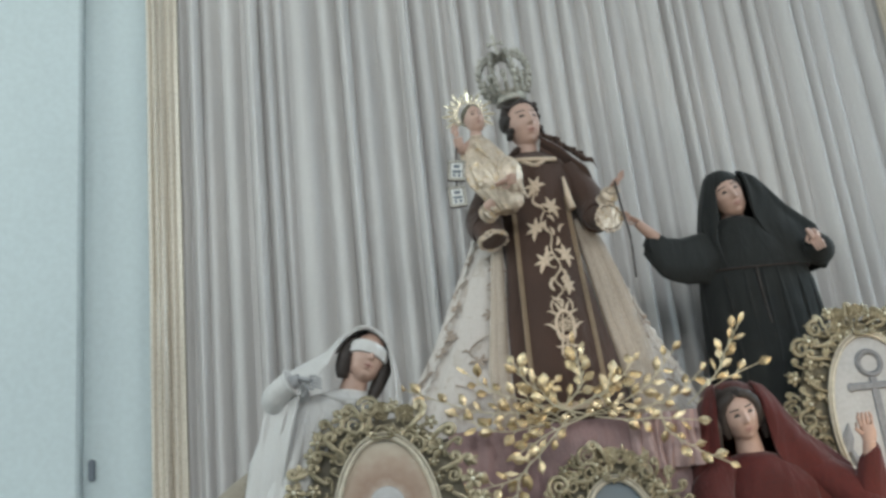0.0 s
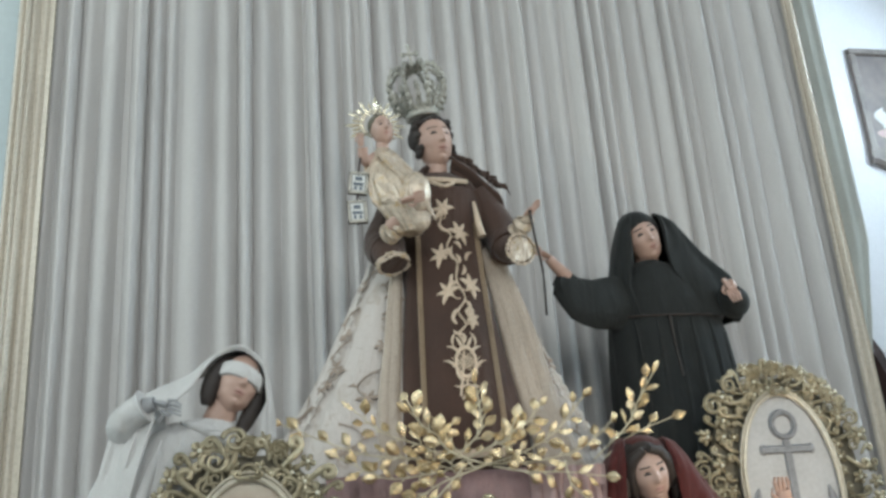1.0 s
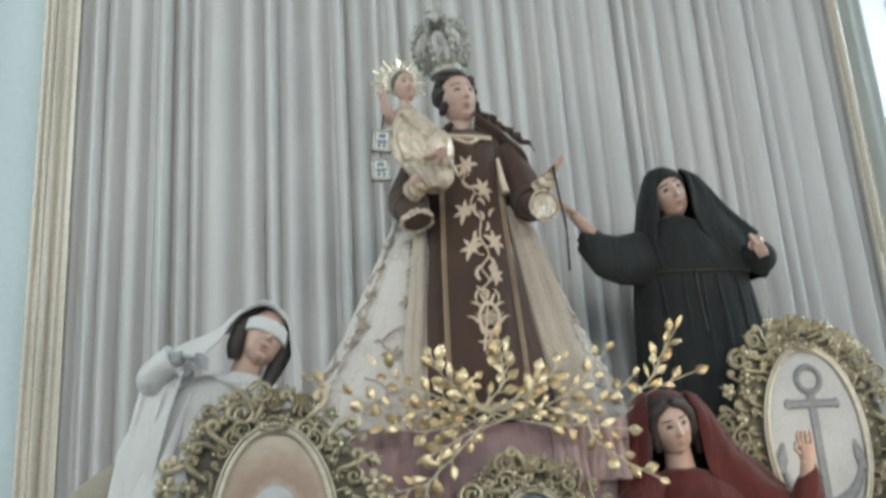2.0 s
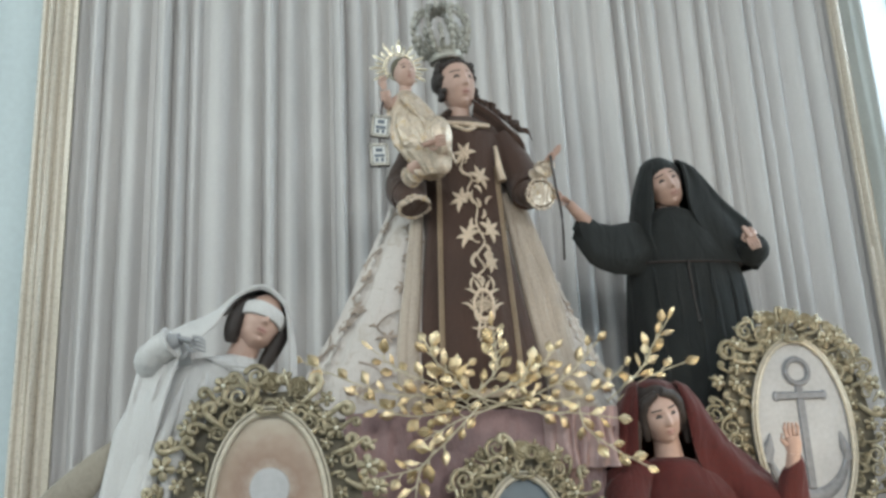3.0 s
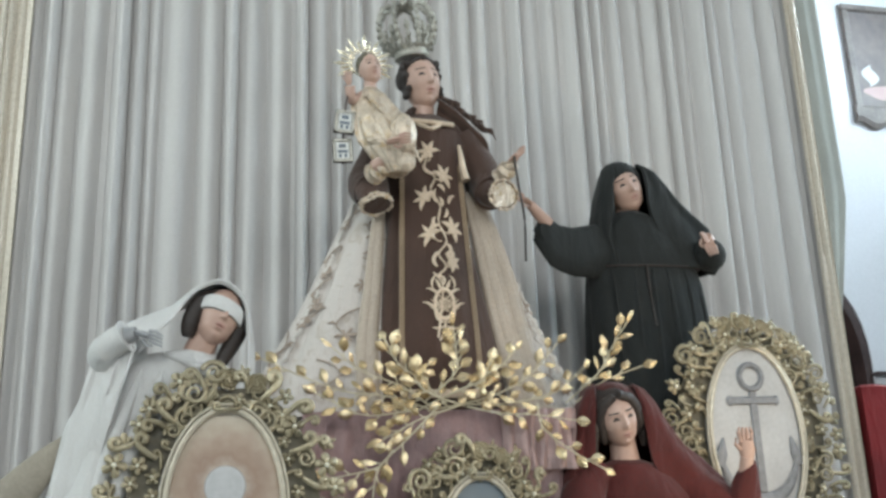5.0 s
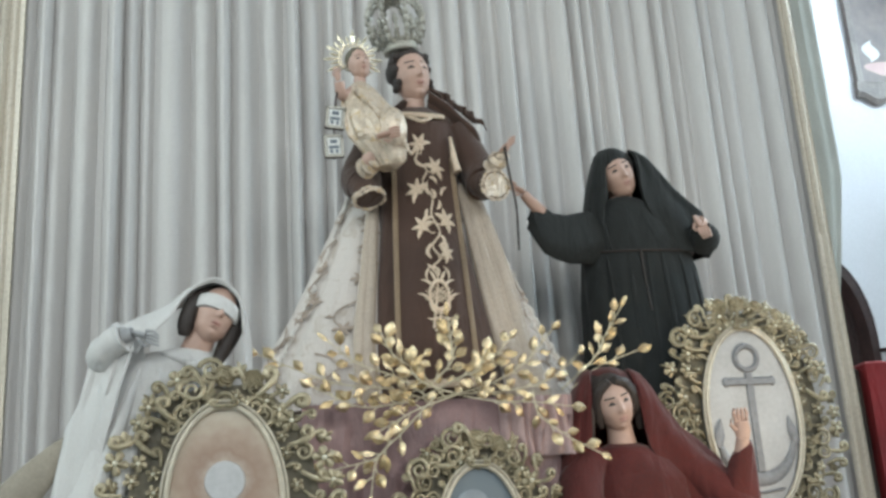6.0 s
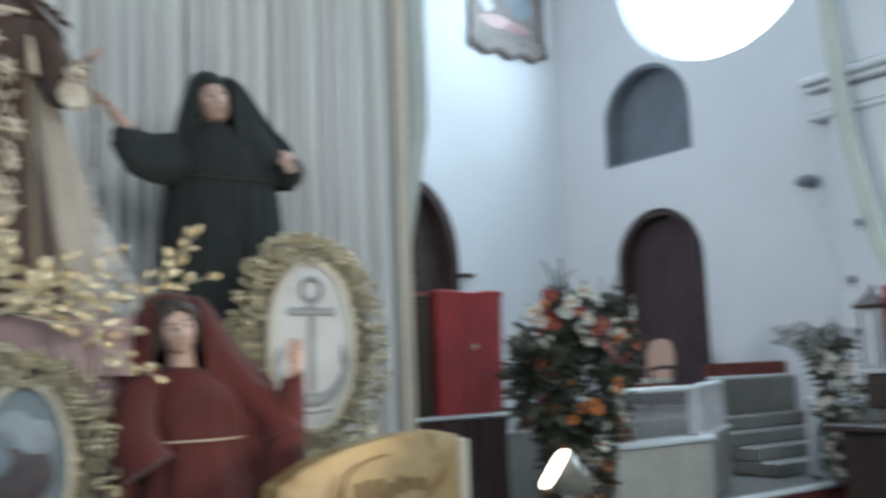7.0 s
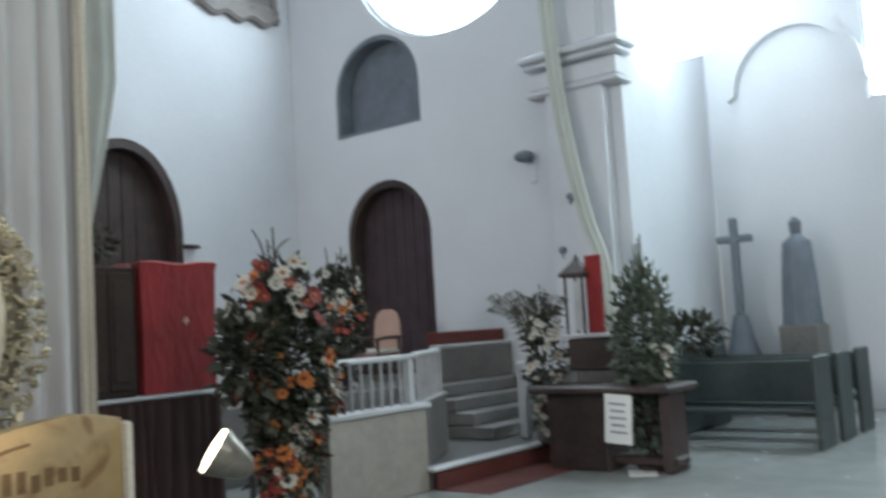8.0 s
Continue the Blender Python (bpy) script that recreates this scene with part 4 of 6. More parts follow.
def halo():
    cx, cy, cz = 0.572, 4.36, 3.572
    h = base("halo", cx, cy, cz, "round gold halo of pointed rays behind the child's head", "halo")
    turn = Matrix.Rotation(radians(90), 3, "X")
    part("ring", Shape().torus((cx, cy, cz), 0.070, 0.005, 0, turn, 40, 6).torus((cx, cy + 0.002, cz), 0.058, 0.003, 0, turn, 40, 6), PALEGOLD, h)
    for w, r0, r1, step, first in ((0.0105, 0.068, 0.150, 30, 0), (0.0085, 0.070, 0.122, 30, 15)):
        ray = Shape()
        mid = r0 + 0.62 * (r1 - r0)
        ray.add([(-0.4 * w, 0, r0), (0.4 * w, 0, r0), (w, -0.003, mid), (0, -0.005, r1), (-w, -0.003, mid), (0, 0.005, mid - 0.008), (0, -0.009, mid - 0.014)],
                [(0, 1, 6), (1, 2, 6), (2, 3, 6), (3, 4, 6), (4, 0, 6), (1, 0, 5), (2, 1, 5), (3, 2, 5), (4, 3, 5), (0, 4, 5)])
        data = ray.mesh("ray", [PALEGOLD], False)
        for i in range(12):
            g = (first + step * i) % 360
            if abs(g - 180) > 40:
                piece("ray", data, h, Matrix.Translation((cx, cy, cz)) @ Matrix.Rotation(radians(g), 4, "Y") @ Matrix.Rotation(radians(12 * math.sin(5 * g)), 4, "X"))


halo()


def crown():
    c = base("crown", 0.83, 4.53, 3.70, "tall openwork silver crown topped with a cross", "crown")
    m = Matrix.Translation((0.835, 4.54, 3.70)) @ Matrix.Rotation(radians(-9), 4, "Y") @ Matrix.Rotation(radians(6), 4, "X") @ Matrix.Diagonal((0.87, 0.87, 0.96, 1))
    local = lambda x, y, z: m @ Vector((x, y, z))
    part("band", Shape().torus((0, 0, 0.01), 0.09, 0.012, squash=1.0).torus((0, 0, 0.05), 0.098, 0.008).loft([oval(0, 0, z, 0.088 + 0.2 * z, 0.088 + 0.2 * z, 40, 0.01, 20) for z in (0.0, 0.03, 0.06)]), SILVER, c).matrix_basis = m
    for i in range(8):
        a = math.radians(45 * i + 10)
        e = lambda r, z: (r * math.cos(a), r * math.sin(a), z)
        s = Shape().tube(smooth_line([e(0.098, 0.04), e(0.145, 0.10), e(0.165, 0.17), e(0.145, 0.245), e(0.09, 0.285), e(0.02, 0.27)], 5), [0.013 + 0.004 * math.sin(2 * j) for j in range(26)], 0, 7)
        for t in range(7):
            q = 0.4 + 0.35 * t
            r, z = 0.105 + 0.07 * math.sin(min(q, 2.6) * 1.1), 0.06 + 0.035 * t
            s.ball(e(r, z), (0.014, 0.014, 0.019), 0, None, 8, 5)
        part("arch", s, SILVER, c).matrix_basis = m
        b = a + math.radians(22)
        g = lambda r, z: (r * math.cos(b), r * math.sin(b), z)
        s = Shape().tube(smooth_line([g(0.10, 0.04), g(0.13, 0.08), g(0.125, 0.13), g(0.10, 0.12), g(0.11, 0.09)], 5), 0.009, 0, 6).ball(g(0.125, 0.145), (0.018, 0.018, 0.03), 0, None, 8, 5)
        s.ball(g(0.145, 0.09), 0.014, 0, None, 8, 5)
        part("scroll", s, SILVER, c).matrix_basis = m
    part("orb", Shape().ball((0, 0, 0.295), 0.028), SILVER, c).matrix_basis = m
    s = Shape().box((0, 0, 0.355), (0.014, 0.012, 0.09), 0, None, 0.003).box((0, 0, 0.365), (0.075, 0.012, 0.014), 0, None, 0.003)
    for x, z in ((-0.04, 0.365), (0.04, 0.365), (0, 0.408)):
        s.ball((x, 0, z), (0.016, 0.01, 0.016), 0, None, 8, 5)
    part("cross", s, SILVER, c).matrix_basis = m


crown()


def scapular():
    c = base("scapular_badge", 0.455, 4.22, 3.02, "pair of framed silver badges hanging from a cord", "badge")
    for x, z, tilt in ((0.462, 3.215, 6), (0.452, 3.08, -3)):
        m = Matrix.Translation((x, 4.235, z)) @ Matrix.Rotation(radians(tilt), 4, "Y")
        p = part("badge", Shape().box((0, 0, 0), (0.088, 0.012, 0.112), 0, None, 0.004), DARKWOOD, c, "dark badge with a silver face")
        p.matrix_basis = m
        q = Shape()
        for sx, sz, w, h in ((0, 0.046, 0.08, 0.010), (0, -0.046, 0.08, 0.010), (-0.036, 0, 0.010, 0.095), (0.036, 0, 0.010, 0.095)):
            q.box((sx, -0.009, sz), (w, 0.008, h))
        part("rim", q, SILVER, c, smooth=False).matrix_basis = m
        q = Shape()
        for sx, sz, w, h in ((0, 0.0, 0.056, 0.076),):
            q.box((sx, -0.0075, sz), (w, 0.004, h))
        part("face", q, PAPER, c, smooth=False).matrix_basis = m
        q = Shape().box((0, -0.011, 0.02), (0.03, 0.005, 0.016)).box((0, -0.011, -0.006), (0.044, 0.005, 0.012)).box((-0.012, -0.011, -0.026), (0.012, 0.005, 0.016)).box((0.012, -0.011, -0.026), (0.012, 0.005, 0.016))
        part("emblem", q, NICHE, c, smooth=False).matrix_basis = m
    part("cord", Shape().tube(smooth_line([(0.48, 4.225, 3.36), (0.465, 4.23, 3.27), (0.455, 4.235, 3.15), (0.452, 4.235, 3.02)], 5), 0.005, 0, 6), DARKWOOD, c)


scapular()


def nun():
    s = Shape()  # 0 black, 1 skin, 2 hair, 3 lips
    robe(s, [(2.085, 4.80, 1.925, 0.335, 0.25, 0.022), (2.085, 4.80, 2.2, 0.33, 0.245, 0.024), (2.085, 4.80, 2.45, 0.322, 0.23, 0.02), (2.085, 4.80, 2.62, 0.312, 0.20, 0.012), (2.08, 4.80, 2.70, 0.30, 0.18, 0.008), (2.075, 4.80, 2.76, 0.295, 0.175, 0.012),
             (2.06, 4.80, 2.86, 0.265, 0.165, 0.010), (2.04, 4.80, 2.935, 0.215, 0.15, 0.004), (2.018, 4.785, 2.985, 0.14, 0.12, 0.0), (2.008, 4.77, 3.008, 0.078, 0.078, 0.0)], 0, 9, 0.0, 120)
    # hanging folds of the skirt
    for i, (x, w) in enumerate(((1.86, 0.022), (1.95, 0.03), (2.04, 0.024), (2.13, 0.034), (2.25, 0.026), (2.33, 0.022))):
        yy = 4.80 - 0.245 * math.sqrt(max(0.05, 1 - ((x - 2.085) / 0.335) ** 2))
        s.tube(smooth_line([(x + 0.012 * math.sin(i), yy + 0.055, 2.68), (x, yy + 0.02, 2.5), (x + 0.008 * math.sin(3 * i), yy + 0.008, 2.25), (x + 0.014 * math.sin(2 * i), yy + 0.006, 1.93)], 5), [w * (0.2 + 0.5 * q / 15) for q in range(16)], 0, 10, 0.7, (0, 1, 0))
    # veil over the head, falling straight to the far shoulder
    hood(s, [(3.262, 1.915, 2.075, 1.93, 2.055), (3.245, 1.905, 2.10, 1.915, 2.06), (3.215, 1.885, 2.15, 1.908, 2.065), (3.14, 1.862, 2.215, 1.892, 2.075), (3.05, 1.84, 2.29, 1.89, 2.075),
             (2.985, 1.822, 2.36, 1.885, 2.085), (2.92, 1.818, 2.44, 1.872, 2.11), (2.86, 1.835, 2.462, 1.866, 2.15), (2.70, 1.86, 2.46, 1.9, 2.22)], 4.665, 4.95, 0, 0.014, 0.008, 3)
    s.ball((1.992, 4.785, 3.188), (0.112, 0.128, 0.106), 0, None, 24, 16)
    # stretched arm with its hanging sleeve
    rings = []
    for x, hi, lo, y, t in between([(1.97, 2.965, 2.68, 4.79, 0.10), (1.86, 2.955, 2.655, 4.75, 0.075), (1.76, 2.925, 2.65, 4.71, 0.062), (1.66, 2.90, 2.645, 4.68, 0.055), (1.58, 2.905, 2.665, 4.66, 0.052), (1.52, 2.938, 2.69, 4.64, 0.048), (1.475, 2.915, 2.75, 4.63, 0.042), (1.45, 2.87, 2.80, 4.63, 0.02)], 3):
        mid, h = (hi + lo) / 2, (hi - lo) / 2
        rings.append([(x + 0.008 * math.sin(4 * q), y + t * (1 + 0.07 * math.sin(5 * q + 9 * x)) * math.cos(q), mid + h * math.sin(q)) for q in (2 * math.pi * k / 28 for k in range(28))])
    s.loft(rings, 0)
    s.tube([(1.52, 4.63, 2.90), (1.45, 4.60, 2.955), (1.42, 4.59, 2.985)], [0.034, 0.028, 0.024], 1, 10)
    fingers(s, (1.40, 4.58, 3.0), (-0.8, -0.3, 0.35), (0, -0.3, 1), 0.055, 1)
    # bent arm
    s.tube(smooth_line([(2.24, 4.82, 2.90), (2.36, 4.79, 2.87), (2.41, 4.72, 2.80), (2.39, 4.64, 2.765), (2.345, 4.58, 2.80)], 6), [0.09] * 6 + [0.088] * 6 + [0.085] * 6 + [0.08, 0.078, 0.074, 0.07, 0.064, 0.058, 0.05], 0, 16)
    s.tube([(2.43, 4.72, 2.80), (2.435, 4.70, 2.72), (2.42, 4.69, 2.68)], [0.05, 0.042, 0.02], 0, 12)
    s.tube([(2.36, 4.575, 2.82), (2.335, 4.56, 2.835)], [0.03, 0.03], 1, 10)
    fingers(s, (2.325, 4.55, 2.825), (0.25, -0.3, -0.85), (0.9, 0, 0.3), 0.072, 1)
    # belt cord
    s.tube([(2.08 + 0.31 * math.cos(a), 4.80 + 0.187 * math.sin(a), 2.705 + 0.008 * math.cos(2 * a)) for a in (math.pi + math.pi * i / 24 for i in range(25))], 0.006, 2, 6)
    s.tube(smooth_line([(2.02, 4.61, 2.70), (2.015, 4.585, 2.55), (2.022, 4.565, 2.38)], 5), 0.006, 2, 6)
    turn = Matrix.Rotation(radians(-22), 3, "Y") @ Matrix.Rotation(radians(-6), 3, "Z") @ Matrix.Rotation(radians(2), 3, "X")
    s.tube([(2.02, 4.78, 2.95), (2.008, 4.755, 3.08)], [0.068, 0.055], 1, 14)
    at = head(s, (1.985, 4.73, 3.135), 0.112, 1, 2, turn, 3)
    s.ball(at(0, 0.12, 0.56), (0.098, 0.106, 0.092), 0, turn, 20, 12)
    return thing("nun_statue", s, [BLACK, SKIN, HAIR, LIP], "robed statue in black habit and veil, one arm stretched out", "statue")


nun()


def veiled():
    s = Shape()  # 0 white, 1 skin, 2 hair, 3 tan cloth, 4 grey, 5 lips
    robe(s, [(-0.47, 3.95, 0.85, 0.27, 0.24, 0.05), (-0.45, 3.94, 1.2, 0.235, 0.22, 0.05), (-0.41, 3.92, 1.6, 0.20, 0.18, 0.045), (-0.355, 3.90, 1.88, 0.20, 0.16, 0.035), (-0.27, 3.90, 2.03, 0.215, 0.145, 0.02),
             (-0.22, 3.90, 2.085, 0.195, 0.13, 0.008), (-0.17, 3.90, 2.13, 0.12, 0.1, 0.0), (-0.14, 3.89, 2.145, 0.05, 0.05, 0.0)], 0, 7, 0.8, 130)
    # veil: one sheet from the edge round the face to the back, over the raised shoulder
    front = smooth_line([(0.052, 3.86, 1.98), (0.058, 3.84, 2.1), (0.056, 3.82, 2.22), (0.040, 3.80, 2.32), (-0.036, 3.79, 2.384), (-0.115, 3.80, 2.36), (-0.165, 3.80, 2.31), (-0.20, 3.78, 2.25), (-0.245, 3.75, 2.20), (-0.31, 3.74, 2.12)], 6)
    rear = smooth_line([(0.085, 3.98, 1.98), (0.088, 4.0, 2.1), (0.085, 4.02, 2.2), (0.06, 4.03, 2.29), (-0.04, 4.04, 2.36), (-0.17, 4.03, 2.335), (-0.30, 4.0, 2.27), (-0.41, 3.92, 2.225), (-0.455, 3.83, 2.17), (-0.475, 3.80, 2.06)], 6)
    grid = []
    for i in range(9):
        t = i / 8
        grid.append([a + (b - a) * t + Vector((0, 0, 0.022 * math.sin(math.pi * t) * (0.4 + 0.6 * math.sin(math.pi * j / len(front))))) + Vector((0.0, 0.006 * math.sin(3 * t + 0.35 * j), 0.005 * math.sin(9 * t + 0.2 * j))) for j, (a, b) in enumerate(zip(front, rear))])
    s.sheet(grid, 0.007, 0)
    s.tube(front, 0.006, 0, 8)
    # raised arm, its turned cuff and the sleeve that hangs from it
    s.tube(smooth_line([(-0.30, 3.86, 2.10), (-0.40, 3.83, 2.10), (-0.425, 3.77, 2.11), (-0.385, 3.72, 2.145), (-0.345, 3.70, 2.165)], 6), [0.06] * 8 + [0.054] * 8 + [0.05] * 5 + [0.05, 0.053, 0.056, 0.058], 0, 18)
    s.tube(smooth_line([(-0.345, 3.695, 2.165), (-0.315, 3.685, 2.172)], 4), [0.03, 0.028, 0.026, 0.025, 0.024], 4, 12)
    fingers(s, (-0.292, 3.68, 2.168), (0.75, -0.3, -0.25), (0, 0.1, 1), 0.058, 4)
    grid = []
    for i in range(15):
        t = i / 14
        row = []
        for j in range(25):
            u = j / 24
            top = Vector((-0.455 + 0.135 * u, 3.80 - 0.10 * u, 2.155 - 0.02 * u))
            low = Vector((-0.575 + 0.16 * u, 3.81 - 0.07 * u, 1.60 + 0.16 * u))
            q = top + (low - top) * t
            wave = 0.020 * math.sin(math.pi * min(1, 2.5 * t)) * (0.4 + 0.6 * t) * (math.sin(13 * u + 1.5 * t) + 0.5 * math.sin(23 * u - 2 * t + 1))
            row.append(q + Vector((0.3 * wave, -wave - 0.02 * math.sin(math.pi * t), -0.03 * math.sin(math.pi * u) * (1 - t))))
        grid.append(row)
    s.sheet(grid, 0.008, 0)
    # long folds that run from the breast down to the side
    for x0, z0, x1, w in ((-0.30, 2.06, -0.46, 0.030), (-0.23, 2.06, -0.40, 0.036), (-0.17, 2.04, -0.33, 0.030), (-0.10, 2.03, -0.28, 0.036), (-0.04, 1.99, -0.22, 0.030)):
        s.tube(smooth_line([(x0, 3.772, z0), (x0 + 0.35 * (x1 - x0), 3.742, z0 - 0.19), (x0 + 0.75 * (x1 - x0), 3.735, z0 - 0.42), (x1, 3.74, 1.42)], 6), [0.003 + 0.75 * w * math.sin(math.pi * min(1, 0.08 + q / 19)) for q in range(19)], 0, 12, 0.95, (0, 1, 0))
    # creases across the breast
    for i in range(5):
        s.tube(smooth_line([(-0.24 + 0.035 * i, 3.79, 2.125 - 0.014 * i), (-0.15 + 0.03 * i, 3.772, 2.09 - 0.02 * i), (-0.07 + 0.02 * i, 3.79, 2.085 - 0.02 * i)], 5), [0.003 + 0.011 * math.sin(math.pi * q / 10) for q in range(11)], 0, 8)
    # long tail of cloth to the side
    s.tube(smooth_line([(-0.52, 3.93, 1.84), (-0.64, 3.92, 1.73), (-0.76, 3.90, 1.57), (-0.86, 3.88, 1.3), (-0.90, 3.87, 0.94)], 6), [0.035 + 0.004 * i for i in range(25)], 3, 14, 0.45, (0, 1, 0))
    turn = Matrix.Rotation(radians(24), 3, "Y") @ Matrix.Rotation(radians(16), 3, "Z") @ Matrix.Rotation(radians(-12), 3, "X")
    s.tube([(-0.13, 3.88, 2.10), (-0.085, 3.86, 2.21)], [0.06, 0.05], 1, 14)
    at = head(s, (-0.048, 3.855, 2.262), 0.094, 1, 2, turn, 5, False)
    s.ball(at(0, 0.3, 0.2), (0.092, 0.085, 0.11), 2, turn)
    for e, low in ((-1, -1.2), (1, -1.75)):
        s.tube(smooth_line([at(e * 0.75, 0.05, 0.75), at(e * 0.98, 0.0, 0.1), at(e * 0.98, 0.05, -0.7), at(e * 0.85, 0.1, low)], 5), [0.02 + 0.014 * math.sin(math.pi * q / 15) for q in range(16)], 2, 10)
    # blindfold
    s.loft([[at((1.0 + g) * math.cos(a), 0.0 + (1.06 + g) * math.sin(a), z + 0.05 * math.sin(2 * a)) for a in (2 * math.pi * j / 36 for j in range(36))] for z, g in ((-0.12, -0.02), (-0.10, 0.015), (0.02, 0.03), (0.2, 0.04), (0.36, 0.02), (0.44, -0.02))], 0)
    return thing("veiled_statue", s, [WHITE, SKIN, HAIR, TANCLOTH, GREYP, LIP], "leaning statue in white robes with a veil and a blindfold", "statue")


veiled()


def red_figure():
    s = Shape()  # 0 red, 1 skin, 2 hair, 3 gold, 4 lips
    robe(s, [(1.76, 4.32, 0.816, 0.30, 0.17, 0.04), (1.76, 4.32, 1.2, 0.27, 0.16, 0.035), (1.75, 4.33, 1.38, 0.235, 0.14, 0.02), (1.75, 4.33, 1.44, 0.235, 0.14, 0.02), (1.75, 4.34, 1.58, 0.225, 0.13, 0.012), (1.735, 4.36, 1.66, 0.19, 0.12, 0.006),
             (1.715, 4.37, 1.72, 0.12, 0.1, 0.0), (1.705, 4.38, 1.745, 0.06, 0.06, 0.0)], 0, 9, 0.4, 120)
    # hooded cloak, wide at the shoulders
    hood(s, [(2.06, 1.575, 1.765, 1.585, 1.75), (2.035, 1.55, 1.805, 1.565, 1.755), (1.97, 1.515, 1.855, 1.55, 1.775), (1.89, 1.49, 1.905, 1.54, 1.785), (1.79, 1.455, 1.98, 1.535, 1.79), (1.72, 1.43, 2.07, 1.53, 1.80),
             (1.64, 1.415, 2.16, 1.52, 1.84), (1.52, 1.405, 2.19, 1.50, 1.90), (1.25, 1.40, 2.19, 1.47, 1.95), (0.82, 1.38, 2.2, 1.45, 2.0)], 4.285, 4.56, 0, 0.016, 0.010, 5)
    s.ball((1.66, 4.38, 1.94), (0.125, 0.10, 0.12), 2)
    s.ball((1.668, 4.395, 1.985), (0.132, 0.135, 0.104), 0, None, 24, 16)
    s.tube(smooth_line([(1.60, 4.33, 2.03), (1.56, 4.31, 1.94), (1.548, 4.32, 1.84), (1.555, 4.33, 1.77)], 5), [0.03] * 8 + [0.03 - 0.0026 * i for i in range(8)], 2, 8)
    s.tube(smooth_line([(1.71, 4.34, 2.03), (1.76, 4.33, 1.95), (1.785, 4.33, 1.87), (1.79, 4.34, 1.80)], 5), [0.032] * 8 + [0.032 - 0.0028 * i for i in range(8)], 2, 8)
    # sleeves: one arm bent down in front, the other raised in a wide hanging sleeve
    s.tube(smooth_line([(1.56, 4.36, 1.70), (1.475, 4.31, 1.58), (1.45, 4.25, 1.43), (1.50, 4.20, 1.30)], 6), [0.085 + 0.002 * i for i in range(19)], 0, 16)
    s.tube(smooth_line([(1.93, 4.38, 1.66), (2.05, 4.33, 1.58), (2.14, 4.28, 1.48), (2.16, 4.25, 1.40)], 6), [0.09 + 0.001 * i for i in range(19)], 0, 16)
    rings = []
    for x, y, z, rx, ry in between([(2.165, 4.27, 1.22, 0.115, 0.07), (2.17, 4.26, 1.34, 0.112, 0.075), (2.178, 4.25, 1.46, 0.098, 0.072), (2.185, 4.23, 1.57, 0.078, 0.062), (2.187, 4.20, 1.66, 0.058, 0.05), (2.187, 4.19, 1.69, 0.045, 0.04)], 4):
        rings.append([(x + rx * math.cos(a) * (1 + 0.05 * math.sin(5 * a)), y + ry * math.sin(a), z + 0.03 * math.cos(a)) for a in (2 * math.pi * k / 28 for k in range(28))])
    s.loft(rings, 0)
    s.tube([(2.187, 4.19, 1.67), (2.188, 4.17, 1.73)], [0.032, 0.028], 1, 12)
    fingers(s, (2.188, 4.165, 1.762), (-0.05, -0.1, 1), (1, 0, 0), 0.085, 1)
    s.tube(oval(1.75, 4.33, 1.41, 0.243, 0.148, 40), 0.005, 3, 6)
    turn = Matrix.Rotation(radians(-15), 3, "Y") @ Matrix.Rotation(radians(-6), 3, "Z") @ Matrix.Rotation(radians(8), 3, "X")
    s.tube([(1.71, 4.37, 1.72), (1.69, 4.35, 1.86)], [0.066, 0.054], 1, 14)
    at = head(s, (1.662, 4.315, 1.916), 0.105, 1, 2, turn, 4)
    for e in (-1, 1):
        s.tube([at(e * 0.12, -0.72, 1.02), at(e * 0.62, -0.5, 0.78), at(e * 0.88, -0.3, 0.35), at(e * 0.92, -0.15, -0.3), at(e * 0.86, 0.1, -0.8)], [0.018, 0.026, 0.028, 0.028, 0.016], 2, 10)
    s.ball(at(0, 0.18, 0.60), (0.090, 0.090, 0.076), 2, turn, 20, 12)
    # scaled towards the camera's place at 4 s, so its outline from there keeps
    view_point = Vector((0.024, 0.419, 1.556))
    s.v = [tuple(view_point + (Vector(p) - view_point) * 0.955) for p in s.v]
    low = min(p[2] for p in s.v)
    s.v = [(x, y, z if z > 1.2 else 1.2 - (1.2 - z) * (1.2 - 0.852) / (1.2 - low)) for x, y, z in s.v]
    return thing("red_statue", s, [RED, SKIN, HAIR, THREAD, LIP], "robed statue in crimson velvet with a hood and a raised hand", "statue")


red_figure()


# ---- carved medallions ----
def rosette(name, mats, petals, edge, height, pearl=0.0, rings=7, n=40):
    """A carved flower in one surface: its outline and relief follow the petals. It faces -y and is about 1 in radius."""
    s = Shape()
    loops = [[(edge(t) * math.sin(t), 0.05, edge(t) * math.cos(t)) for t in (2 * math.pi * k / n for k in range(n))]]
    for i in range(rings):
        r = 1 - i / rings
        loops.append([(r * edge(t) * math.sin(t), -height(r, t), r * edge(t) * math.cos(t)) for t in (2 * math.pi * k / n for k in range(n))])
    s.loft(loops)
    if pearl:
        s.ball((0, -height(0.1, 0) - pearl * 0.4, 0), pearl, 1, None, 10, 6)
    return s.mesh(name, mats)


def rose_mesh():
    return rosette("rose", [OLDGOLD], 6, lambda t: 0.9 + 0.12 * abs(math.cos(3 * t)), lambda r, t: 0.10 + 0.34 * (1 - r) + 0.11 * math.sin(17 * r - 3 * t) * min(1, 3 * r), 0, 12, 42)


def daisy_mesh():
    return rosette("carved_flower", [OLDGOLD, PEARL], 5, lambda t: 0.45 + 0.55 * abs(math.cos(2.5 * t)) ** 0.6, lambda r, t: 0.08 + 0.22 * math.sin(math.pi * min(1, 0.25 + 0.75 * r)) * abs(math.cos(2.5 * t)) ** 0.5, 0.2, 6, 50)


